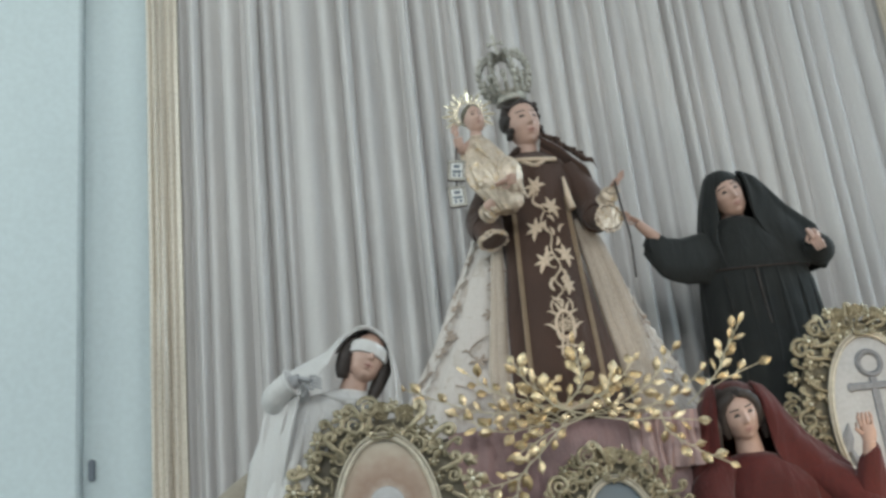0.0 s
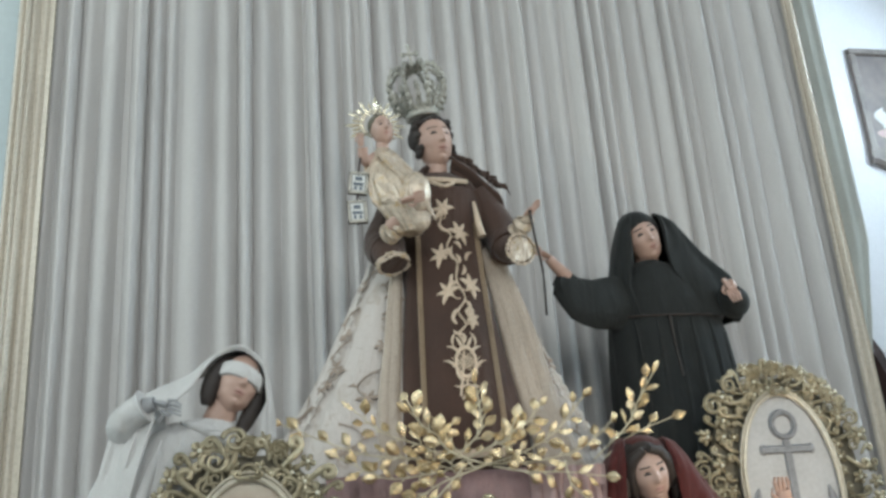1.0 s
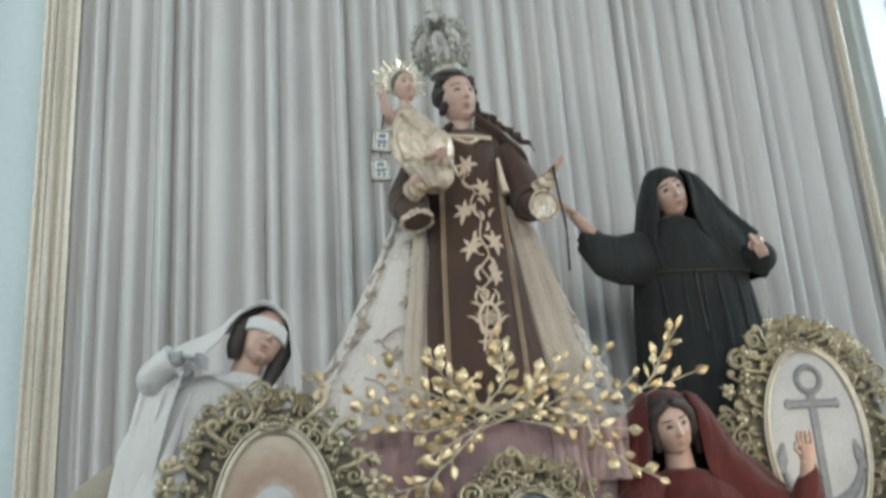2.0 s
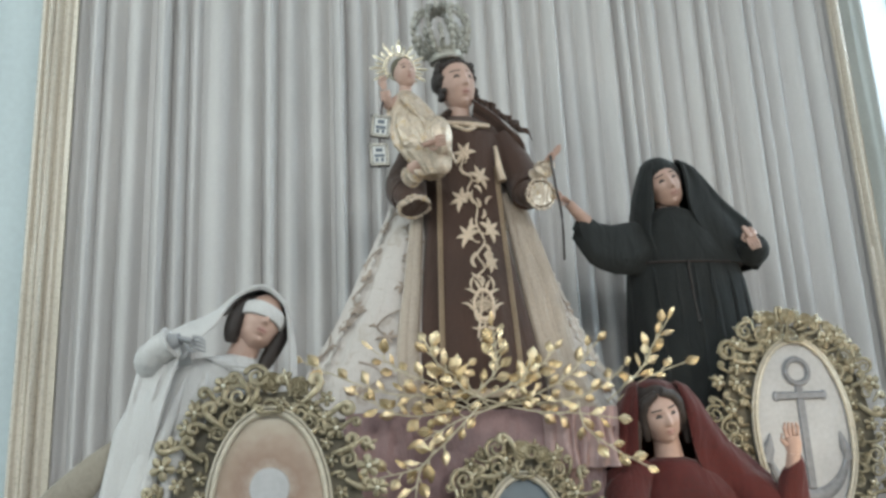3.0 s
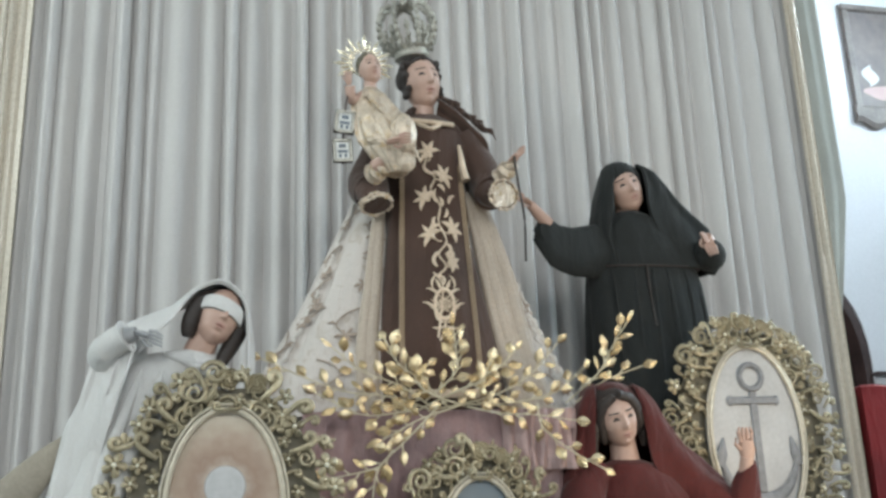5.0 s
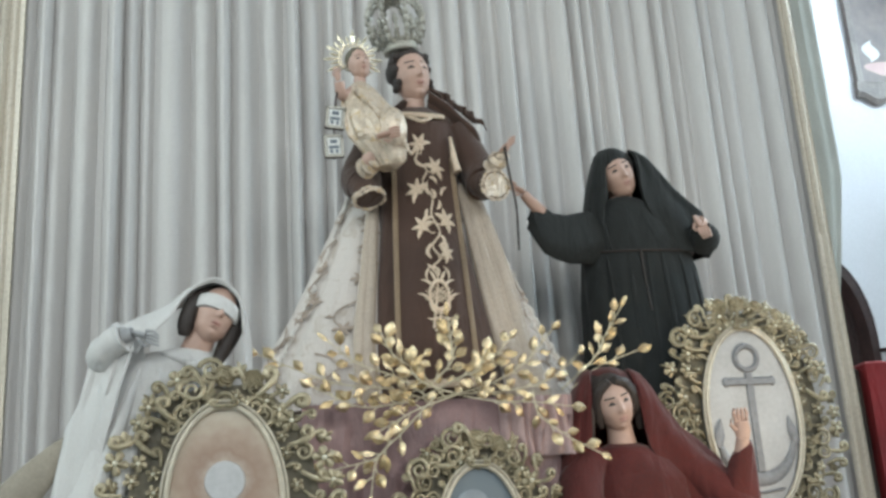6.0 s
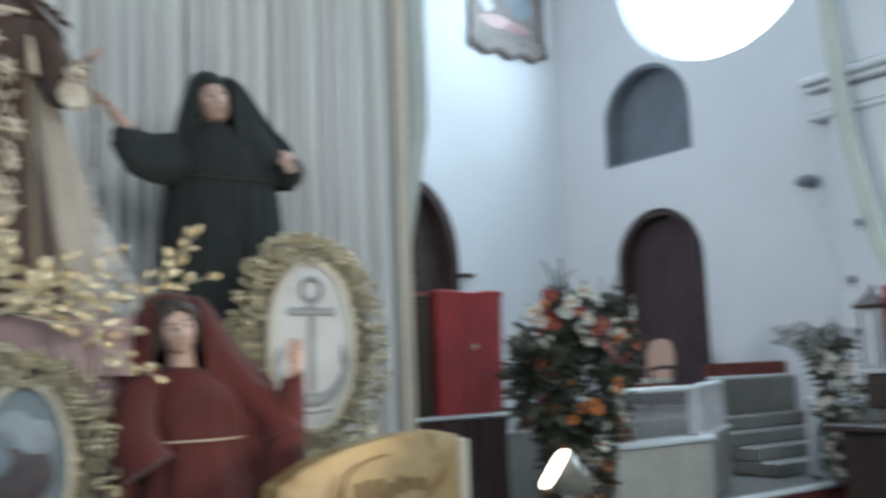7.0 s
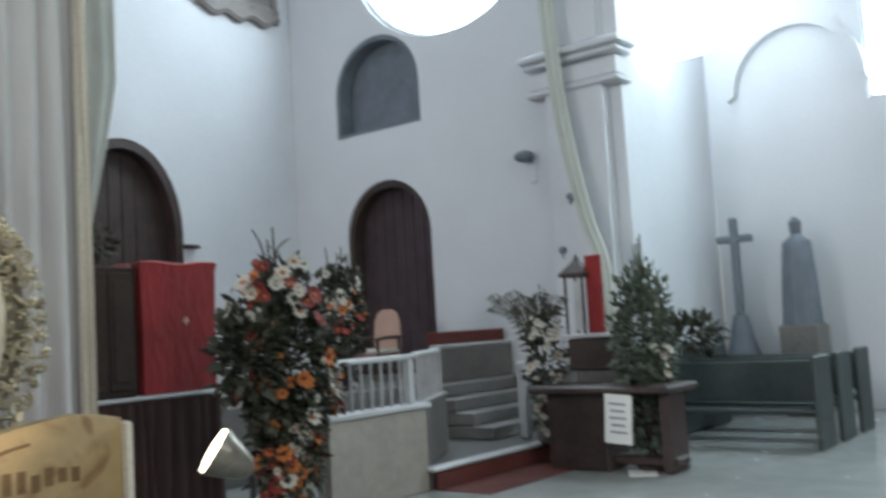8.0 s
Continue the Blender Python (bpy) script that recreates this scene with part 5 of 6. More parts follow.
def scroll_mesh():
    pts = []
    for i in range(26):
        a = 0.42 * i
        r = 1.0 - 0.034 * i
        pts.append((r * math.cos(a) * 0.9, -0.12 - 0.006 * i, r * math.sin(a) * 0.9))
    return Shape().tube(pts, [0.22 - 0.005 * i for i in range(26)], 0, 8, 1.0, (0, 1, 0)).mesh("scroll", [OLDGOLD])


def curl_mesh():
    """An S-shaped leaf scroll with a rolled end."""
    pts = [(0.55 * math.sin(1.6 * t) - 0.15, -0.1 - 0.16 * math.sin(math.pi * t), -1.0 + 1.5 * t) for t in (i / 10 for i in range(11))]
    for i in range(1, 17):
        a, r = 0.36 * i, 0.36 - 0.016 * i
        pts.append((0.40 - 0.36 + r * math.cos(a), -0.12 - 0.012 * i, 0.5 + r * math.sin(a) * 1.1))
    return Shape().tube(pts, [0.09 + 0.17 * math.sin(math.pi * min(1, 0.1 + i / 34)) for i in range(len(pts))], 0, 8, 1.0, (0, 1, 0)).mesh("scroll", [OLDGOLD])


def leaf_carved():
    return rosette("acanthus_leaf", [OLDGOLD], 5, lambda t: 0.25 + 0.75 * max(0.0, math.cos(t * 0.5)) ** 2 * (0.6 + 0.4 * abs(math.cos(4 * t))), lambda r, t: 0.05 + 0.18 * math.sin(math.pi * min(1, 0.2 + 0.8 * r)) * (0.5 + 0.5 * abs(math.cos(4 * t))), 0, 5, 48)


ROSE, DAISY, SCROLL, CURL, ACANTHUS = rose_mesh(), daisy_mesh(), scroll_mesh(), curl_mesh(), leaf_carved()


def medallion(x, y, z, rx, rz, border, seed, label, panel_mats, panel):
    """An oval panel in a wide carved and gilded frame of roses, scrolls and pearls."""
    m = base("medallion", x, y, z - rz - border * 0.9, label, "medallion", "medallions of the float")
    rng = random.Random(seed)
    fl = lambda a, k, d=0.0: Vector((x + (rx + k) * math.sin(a), y + d, z + (rz + k) * math.cos(a)))
    full = lambda a: border * (0.58 + 0.47 * abs(math.sin(a)) ** 0.8)
    n = 64
    # Dark backing puts the shade between the carvings into colour.
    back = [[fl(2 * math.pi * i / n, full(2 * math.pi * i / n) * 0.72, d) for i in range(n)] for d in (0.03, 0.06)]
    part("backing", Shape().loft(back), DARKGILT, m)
    body = Shape()
    body.loft([[fl(2 * math.pi * i / n, k, d) for i in range(n)] for k, d in ((0.012, 0.03), (0.012, 0.012), (-0.05, 0.004), (-rx * 0.6, 0.002))])
    pan = part("panel", body, panel_mats[0], m)
    rim = Shape()
    for k, r in ((0.004, 0.010), (0.021, 0.005)):
        rim.loft([[fl(a, k + r * math.cos(b), -0.006 - r * math.sin(b)) for b in (2 * math.pi * j / 8 for j in range(8))] for a in (2 * math.pi * i / 72 for i in range(73))], 0, False)
    part("rim", rim, RIMGOLD, m, "smooth champagne-gold inner moulding")
    panel(m, pan)
    girth = math.pi * (rx + rz + 1.2 * border)
    count = int(girth / 0.056)
    for i in range(count):
        a = 2 * math.pi * i / count
        b = full(a)
        for row, (k, size) in enumerate(((0.28, 0.028), (0.63, 0.035), (0.98, 0.036))):
            if row == 1 and b < 0.12:
                continue
            mesh, name = rng.choice(((DAISY, "carved_flower"), (SCROLL, "scroll"), (CURL, "scroll"), (DAISY, "carved_flower"), (CURL, "scroll")))
            if abs(math.sin(a)) < 0.4 and math.cos(a) > 0 and row == 2 and i % 2:
                mesh, name = ROSE, "rose"
            sz = size * rng.uniform(0.8, 1.25) * (1.25 if mesh in (SCROLL, CURL) else 1.0)
            p = fl(a + 0.5 * row * 2 * math.pi / count + rng.uniform(-0.02, 0.02), b * k + rng.uniform(-0.010, 0.012), 0.014 - 0.006 * row)
            piece(name, mesh, m, Matrix.Translation(p) @ Matrix.Rotation(a + rng.uniform(-0.7, 0.7), 4, "Y") @ Matrix.Rotation(rng.uniform(-0.3, 0.3), 4, "X") @ Matrix.Diagonal((sz * rng.choice((-1, 1)), sz, sz, 1)))
        if i % 2:
            piece("acanthus_leaf", ACANTHUS, m, Matrix.Translation(fl(a, b * 1.0, 0.03)) @ Matrix.Rotation(a + rng.uniform(-0.3, 0.3), 4, "Y") @ Matrix.Scale(0.05, 4))
    for e in (-1, 1):
        piece("scroll", CURL, m, Matrix.Translation(fl(0.09 * e, 0.012, -0.02)) @ Matrix.Rotation(radians(70 * e), 4, "Y") @ Matrix.Diagonal((0.03 * e, 0.03, 0.03, 1)))
    return m


def host_panel(x, y, z, host):
    def paint(m, pan):
        part("painted_disc", Shape().loft([[(x + r * math.sin(a), y + d, host + r * math.cos(a)) for a in (2 * math.pi * i / 36 for i in range(36))] for r, d in ((0.067, 0.001), (0.065, -0.005), (0.035, -0.006))]), PANELW, pan, "round white painted disc")
    return paint


def anchor_panel(x, y, z):
    def paint(m, pan):
        s = Shape()
        y0 = y - 0.004
        s.box((x, y0, z - 0.02), (0.036, 0.012, 0.46), 0, None, 0.005)
        s.box((x, y0 - 0.002, z + 0.165), (0.235, 0.012, 0.034), 0, None, 0.005)
        for e in (-1, 1):
            s.ball((x + e * 0.118, y0, z + 0.165), (0.018, 0.008, 0.024), 0, None, 10, 6)
        s.torus((x, y0, z + 0.275), 0.056, 0.014, 0, Matrix.Rotation(radians(90), 3, "X"), 28, 6)
        s.tube([(x + 0.19 * math.sin(a), y0, z - 0.07 - 0.21 * math.cos(a)) for a in (radians(-82 + 164 * i / 20) for i in range(21))], [0.008 + 0.024 * math.sin(math.pi * i / 20) for i in range(21)], 0, 8, 0.4, (0, 1, 0))
        for e in (-1, 1):
            s.tube([(x + e * 0.20, y0, z - 0.13), (x + e * 0.186, y0, z - 0.07), (x + e * 0.172, y0, z - 0.0)], [0.02, 0.026, 0.004], 0, 8, 0.4, (0, 1, 0))
        s.tube([(x - 0.10, y0, z - 0.325), (x, y0, z - 0.337), (x + 0.10, y0, z - 0.325)], 0.012, 0, 8, 0.5)
        part("anchor", s, ANCHORP, pan, "grey painted anchor with a cross bar")
    return paint


def sky_painting(x, y, z):
    def paint(m, pan):
        for dx, dz, r, k in ((-0.03, 0.17, 0.06, PALEP), (0.05, 0.12, 0.07, PALEP), (0.0, -0.02, 0.11, DARKP), (-0.07, 0.02, 0.06, BLUEP)):
            part("painted_shape", Shape().loft([[(x + dx + q * r * math.sin(a) * 1.1, y + d, z + dz + q * r * math.cos(a)) for a in (2 * math.pi * i / 24 for i in range(24))] for q, d in ((1, 0.0005), (0.9, -0.003 - 0.3 * abs(dz) * 0.01), (0.5, -0.004))]), k, pan)
    return paint


HOSTPANEL = make("aged cream panel", (0.50, 0.43, 0.34), 0.55, vary=0.1, grain=20, stain=6)
nodes, links = HOSTPANEL.node_tree.nodes, HOSTPANEL.node_tree.links
cloud = nodes.new("ShaderNodeTexCoord")
far = nodes.new("ShaderNodeVectorMath")
far.operation = "DISTANCE"
far.inputs[1].default_value = (-0.01, 3.68, 1.662)
links.new(cloud.outputs["Object"], far.inputs[0])
wisp = nodes.new("ShaderNodeTexNoise")
wisp.inputs["Scale"].default_value, wisp.inputs["Detail"].default_value = 22.0, 5
links.new(cloud.outputs["Object"], wisp.inputs["Vector"])
sway = nodes.new("ShaderNodeMath")
sway.operation = "MULTIPLY_ADD"
sway.inputs[1].default_value = 0.10
links.new(wisp.outputs["Fac"], sway.inputs[0])
links.new(far.outputs["Value"], sway.inputs[2])
band = nodes.new("ShaderNodeValToRGB")
for k, (at_, col) in enumerate(((0.08, (0.52, 0.45, 0.38, 1)), (0.15, (0.30, 0.20, 0.15, 1)), (0.21, (0.40, 0.30, 0.23, 1)), (0.30, (0.54, 0.48, 0.39, 1)))):
    e = band.color_ramp.elements[k] if k < 2 else band.color_ramp.elements.new(at_)
    e.position, e.color = at_, col
links.new(sway.outputs[0], band.inputs[0])
links.new(band.outputs[0], nodes["Principled BSDF"].inputs["Base Color"])
PALEP = make("pale blue oil paint", (0.27, 0.30, 0.33), 0.5, vary=0.15, grain=14, stain=9)
DARKP = make("dark brown oil paint", (0.06, 0.045, 0.05), 0.5, vary=0.3, grain=14)
medallion(-0.01, 3.68, 1.571, 0.188, 0.338, 0.17, 21, "oval medallion with a white painted disc in a carved gilt frame", [HOSTPANEL], host_panel(-0.01, 3.68, 1.571, 1.662))
medallion(2.365, 4.36, 1.825, 0.226, 0.412, 0.185, 22, "oval medallion with a grey anchor in a carved gilt frame", [PANELW], anchor_panel(2.365, 4.36, 1.825))
medallion(0.955, 4.04, 1.355, 0.168, 0.315, 0.165, 23, "oval medallion with a blue painting in a carved gilt frame", [BLUEP], sky_painting(0.955, 4.04, 1.355))


# ---- gilded branches ----
def leaf_mesh():
    s = Shape()
    rows = ((0, 0.02, 0), (0.2, 0.24, 0.06), (0.45, 0.35, 0.11), (0.7, 0.27, 0.08), (0.9, 0.11, 0.02), (1.0, 0.0, -0.02))
    v, f = [], []
    for z, w, d in rows:
        v += [(-w, 0.06 - d * 0.3, z), (0, -d - 0.05, z), (w, 0.06 - d * 0.3, z), (0, 0.03 - d * 0.5, z)]
    for i in range(5):
        a = 4 * i
        for p, q in ((0, 1), (1, 2), (2, 3), (3, 0)):
            f.append((a + p, a + q, a + 4 + q, a + 4 + p))
    s.add(v, f)
    return s.mesh("leaf", [GOLD])


GOLDLEAF = leaf_mesh()


def branch(points, count, seed, size=0.061):
    """A wire stem with gilded leaves along its outer part."""
    rng = random.Random(seed)
    start = Vector(points[0]) + Vector((rng.uniform(-0.11, 0.11), rng.uniform(-0.02, 0.03), rng.uniform(-0.03, 0.02)))
    line = smooth_line([tuple(start)] + points[1:], 8)
    count = int(1.15 * count)
    b = base("gilded_branch", *line[0], "wire branch with shiny gilded leaves on the float", "branch", "gilded branches")
    part("stem", Shape().tube(line, [0.0042 - 0.002 * i / len(line) for i in range(len(line))], 0, 6), STEM, b)
    for i in range(count):
        t = 0.16 + 0.84 * (i + 0.5) / count
        k = min(int(t * (len(line) - 1)), len(line) - 2)
        p = line[k]
        d = (line[k + 1] - line[k]).normalized()
        ang = math.atan2(d.x, d.z) + (0.75 if i % 2 else -0.75) * rng.uniform(0.5, 1.2)
        if i == count - 1:
            p, ang = line[-1], math.atan2(d.x, d.z)
        out = Vector((math.sin(ang), rng.uniform(-0.5, 0.2), math.cos(ang)))
        q = p + out * rng.uniform(0.012, 0.03)
        part("twig", Shape().tube([p, q], 0.003, 0, 5), STEM, b)
        sz = size * rng.uniform(0.75, 1.15)
        piece("leaf", GOLDLEAF, b, Matrix.Translation(q) @ Matrix.Rotation(ang, 4, "Y") @ Matrix.Rotation(rng.uniform(-0.6, 0.6), 4, "X") @ Matrix.Rotation(rng.uniform(-0.9, 0.9), 4, "Z") @ Matrix.Scale(sz, 4))


C = (0.82, 4.10, 1.965)
BRANCHES = [
    ([C, (0.62, 4.06, 1.99), (0.40, 4.04, 2.02), (0.13, 4.03, 2.13)], 15),
    ([C, (0.66, 4.05, 2.03), (0.50, 4.04, 2.09), (0.40, 4.04, 2.17)], 12),
    ([C, (0.74, 4.05, 2.05), (0.64, 4.03, 2.12), (0.60, 4.02, 2.19)], 10),
    ([(0.86, 4.08, 2.0), (0.87, 4.03, 2.08), (0.87, 4.0, 2.16), (0.86, 3.99, 2.25)], 12),
    ([C, (0.93, 4.05, 2.03), (1.03, 4.03, 2.08), (1.11, 4.02, 2.16)], 11),
    ([C, (1.02, 4.06, 1.99), (1.18, 4.05, 2.07), (1.30, 4.05, 2.19)], 11),
    ([C, (1.08, 4.05, 1.96), (1.28, 4.05, 2.0), (1.42, 4.06, 2.1)], 10),
    ([(1.42, 4.2, 1.98), (1.54, 4.18, 2.1), (1.60, 4.17, 2.2), (1.67, 4.16, 2.30)], 11),
    ([(1.42, 4.2, 1.97), (1.52, 4.19, 2.04), (1.60, 4.18, 2.08), (1.72, 4.17, 2.12)], 6),
    ([C, (0.66, 4.03, 1.93), (0.50, 4.02, 1.92), (0.34, 4.0, 1.99)], 12),
    ([(0.8, 4.05, 1.95), (0.66, 4.0, 1.82), (0.55, 3.97, 1.72), (0.52, 3.96, 1.60)], 8),
    ([(0.66, 4.0, 1.80), (0.54, 3.97, 1.72), (0.40, 3.95, 1.69), (0.26, 3.93, 1.66)], 9),
    ([(1.1, 4.05, 1.95), (1.22, 4.02, 1.86), (1.32, 4.0, 1.77), (1.44, 3.99, 1.70)], 7),
    ([(0.9, 4.06, 1.96), (1.05, 4.03, 1.92), (1.2, 4.02, 1.91), (1.34, 4.03, 1.89)], 8),
    ([C, (0.72, 4.02, 1.90), (0.64, 4.0, 1.86), (0.58, 3.99, 1.83)], 7),
    ([C, (0.90, 4.02, 2.02), (0.97, 4.0, 2.04), (1.0, 4.0, 2.1)], 8),
    ([C, (0.76, 4.02, 2.0), (0.70, 4.0, 2.06), (0.74, 4.0, 2.1)], 8),
    ([(2.25, 4.1, 0.86), (2.36, 4.05, 1.2), (2.46, 4.03, 1.36), (2.6, 4.02, 1.37)], 8),
]
for i, (pts, count) in enumerate(BRANCHES):
    branch(pts, count, 40 + i)

# ---- lettered board at the float's corner ----
bd = base("lettered_board", 2.4, 3.72, 0.85, "cream and gilt board with curved top and dark lettering", "sign")
top = [(1.86, 1.22), (2.0, 1.29), (2.15, 1.335), (2.35, 1.37), (2.55, 1.395), (2.7, 1.40), (2.88, 1.365)]
top = [(p.x, p.z) for p in smooth_line([(u, 0, v) for u, v in top], 4)]
rings = [[(u, 3.70 + 0.14 * (u - 1.86), 0.86), (u, 3.70 + 0.14 * (u - 1.86), v - 0.02), (u, 3.71 + 0.14 * (u - 1.86), v), (u, 3.86 + 0.06 * (u - 1.86), v), (u, 3.87 + 0.06 * (u - 1.86), v - 0.02), (u, 3.87 + 0.06 * (u - 1.86), 0.86)] for u, v in top]
part("board", Shape().loft(rings), BOXPAINT, bd)
part("edge", Shape().box((2.885, 3.86, 1.1), (0.03, 0.13, 0.5), 0, None, 0.01), SATIN, bd)
rng = random.Random(5)
for i in range(7):
    u = 2.26 + 0.062 * i
    part("lettering_bar", Shape().box((u, 3.698 + 0.14 * (u - 1.86), 1.16 + rng.uniform(-0.01, 0.01)), (0.035, 0.006, rng.uniform(0.05, 0.09))), INK, bd, smooth=False)
part("flourish", Shape().tube(smooth_line([(2.17, 3.735, 1.12), (2.2, 3.738, 1.24), (2.3, 3.752, 1.29), (2.42, 3.77, 1.31)], 6), 0.006, 0, 6), INK, bd)

# ---- floodlight ----
lm = base("floodlight", 2.85, 2.95, 0, "lit white floodlight on a thin black stand", "floodlight")
aim = Vector((-0.62, 0.45, 0.50)).normalized()
rot = aim.to_track_quat("Z", "Y").to_matrix()
o = Vector((2.74, 2.97, 1.255))
part("reflector", Shape().loft([[o + rot @ Vector((r * math.cos(a), r * math.sin(a), h)) for a in (2 * math.pi * j / 28 for j in range(28))] for r, h in ((0.02, -0.13), (0.045, -0.105), (0.075, -0.035), (0.094, 0.02), (0.094, 0.03))]), LAMPSHELL, lm, "dull steel reflector shell")
part("glass", Shape().loft([[o + rot @ Vector((r * math.cos(a), r * math.sin(a), h)) for a in (2 * math.pi * j / 28 for j in range(28))] for r, h in ((0.089, 0.032), (0.084, 0.04), (0.042, 0.046))]), LAMPGLOW, lm, "glowing white lamp glass")
part("bracket", Shape().tube([o - rot @ Vector((0, 0, 0.12)), (2.86, 2.94, 1.14), (2.86, 2.95, 1.0)], 0.014, 0, 8), METAL, lm)
part("pole", Shape().tube([(2.86, 2.95, 1.02), (2.86, 2.95, 0.25)], 0.015, 0, 10), METAL, lm)
for i in range(3):
    a = 2.1 * i
    part("leg", Shape().tube([(2.86, 2.95, 0.35), (2.86 + 0.3 * math.cos(a), 2.95 + 0.3 * math.sin(a), 0.012)], 0.011, 0, 8), METAL, lm)


# ---- flowers ----
def blossom_mesh(material, heart, petals=7):
    s = Shape()
    for i in range(petals):
        a = 2 * math.pi * i / petals
        s.ball((0.55 * math.cos(a), 0.55 * math.sin(a), 0.12), (0.42, 0.3, 0.07), 0, Matrix.Rotation(a, 3, "Z") @ Matrix.Rotation(radians(-22), 3, "Y"), 6, 4)
    s.ball((0, 0, 0.16), (0.26, 0.26, 0.14), 1, None, 8, 4)
    return s.mesh("blossom", [material, heart])


BLOOMS = [blossom_mesh(PETALW, PETALO), blossom_mesh(PETALO, PETALR), blossom_mesh(PETALR, PETALO, 9), blossom_mesh(PETALW, PALELEAF, 9)]


def foliage(c, r, count, size, seed, flat=1.0, spiky=0.0):
    """Many separate leaves in an uneven mass, in one mesh."""
    rng = random.Random(seed)
    s = Shape()
    c = Vector(c)
    for i in range(count):
        d = Vector((rng.gauss(0, 1), rng.gauss(0, 1), rng.gauss(0, 1))).normalized()
        k = rng.uniform(0.35, 1.0) ** 0.6 * rng.uniform(0.8, 1.15)
        p = c + Vector((d.x * r[0], d.y * r[1], d.z * r[2])) * k
        way = (d + Vector((rng.uniform(-0.7, 0.7), rng.uniform(-0.7, 0.7), rng.uniform(-0.2, 0.8)))).normalized()
        side = way.cross(Vector((rng.uniform(-1, 1), rng.uniform(-1, 1), 1))).normalized()
        up = side.cross(way)
        l = size * rng.uniform(0.6, 1.4) * (1 + spiky * rng.random())
        w = l * (0.3 if not spiky else 0.1)
        s.add([p, p + way * l * 0.45 + side * w, p + way * l - up * l * 0.1, p + way * l * 0.45 - side * w, p + way * l * 0.45 + up * w * 0.5], [(0, 1, 4), (1, 2, 4), (2, 3, 4), (3, 0, 4), (0, 3, 2, 1)])
    return s


def arrangement(x, y, z0, z1, width, seed, counts, label, leaves=420, leaf=LEAF, pot=True, bloom=0.055):
    """A tall flower arrangement: stand, foliage, and blossoms facing outwards."""
    a = base("flower_arrangement", x, y, z0, label, "flowers", "flower arrangements")
    h = z1 - z0
    if pot:
        part("vase", Shape().loft([oval(x, y, z0 + t * h, r, r, 24) for t, r in ((0, 0.16), (0.02, 0.17), (0.06, 0.06), (0.16, 0.05), (0.22, 0.13), (0.3, 0.17), (0.33, 0.15))]), DARKWOOD, a)
    part("foliage", foliage((x, y, z0 + 0.62 * h), (width * 0.5, width * 0.4, h * 0.36), leaves, 0.105, seed), leaf, a, smooth=False)
    part("trailing_foliage", foliage((x, y, z0 + 0.3 * h), (width * 0.32, width * 0.3, h * 0.26), leaves // 2, 0.1, seed + 1), leaf, a, smooth=False)
    rng = random.Random(seed + 2)
    for i in range(4):
        u = rng.uniform(-0.35, 0.25) * width
        part("spray", Shape().tube(smooth_line([(x, y, z0 + 0.6 * h), (x + u * 0.7, y, z0 + 0.85 * h), (x + u, y, z1 + rng.uniform(0.0, 0.3))], 6), [0.018 - 0.0008 * j for j in range(13)], 0, 6), leaf, a)
    for k, n in enumerate(counts):
        nests = [(rng.uniform(0.06, 0.93), rng.uniform(math.pi * 0.95, 2 * math.pi)) for i in range(max(2, n // 4))]
        for i in range(n):
            t, ang = rng.choice(nests)
            t, ang = min(0.97, max(0.05, t + rng.gauss(0, 0.045))), ang + rng.gauss(0, 0.35)
            reach = width * (0.5 if t > 0.4 else 0.34) * rng.uniform(0.8, 1.12) * math.sqrt(max(0.1, 1 - ((t - 0.6) / 0.62) ** 2))
            p = Vector((x + reach * math.cos(ang), y + reach * 0.8 * math.sin(ang), z0 + t * h))
            n_ = Vector((math.cos(ang), math.sin(ang), rng.uniform(-0.3, 0.7))).normalized()
            piece("blossom", BLOOMS[k], a, Matrix.Translation(p) @ n_.to_track_quat("Z", "Y").to_matrix().to_4x4() @ Matrix.Scale(bloom * rng.uniform(0.5, 1.45), 4))
    return a


tall = arrangement(6.15, 6.5, 0.0, 2.4, 1.0, 60, (48, 66, 44, 20), "tall arrangement of white, orange and red flowers on a stand", 1900, LEAF, True, 0.07)
arrangement(9.75, 9.4, 0.9, 2.7, 0.75, 70, (16, 16, 10, 8), "smaller arrangement of white and orange flowers by the rail", 900, LEAF, True, 0.06)
palm = arrangement(10.2, 6.36, 0.2, 1.85, 0.55, 80, (40, 0, 0, 40), "potted palm with a spray of white flowers", 260, LEAF, True, 0.05)
arrangement(9.95, 4.9, 0.0, 2.3, 0.75, 90, (12, 0, 0, 16), "large grey-green foliage arrangement with pale flowers", 1300, PALELEAF, True, 0.05)
rng = random.Random(12)
for i in range(11):
    a = rng.uniform(0, 2 * math.pi)
    tipx, tipy = 0.5 * math.cos(a), 0.5 * math.sin(a)
    line = smooth_line([(10.28, 6.55, 1.2), (10.28 + tipx * 0.4, 6.55 + tipy * 0.4, 1.75), (10.28 + tipx, 6.55 + tipy, 1.95 + rng.uniform(-0.2, 0.2))], 8)
    s = Shape().tube(line, 0.008, 0, 5)
    for k in range(4, len(line)):
        for e in (-1, 1):
            q = line[k]
            w = Vector((-math.sin(a) * e, math.cos(a) * e, -0.5)).normalized() * 0.18 + Vector((math.cos(a), math.sin(a), 0)) * 0.08
            s.add([q, q + w * 0.5 + Vector((0, 0, 0.012)), q + w, q + w * 0.5 - Vector((0, 0, 0.012))], [(0, 1, 2), (0, 2, 3)])
    part("frond", s, LEAF, palm, smooth=False)

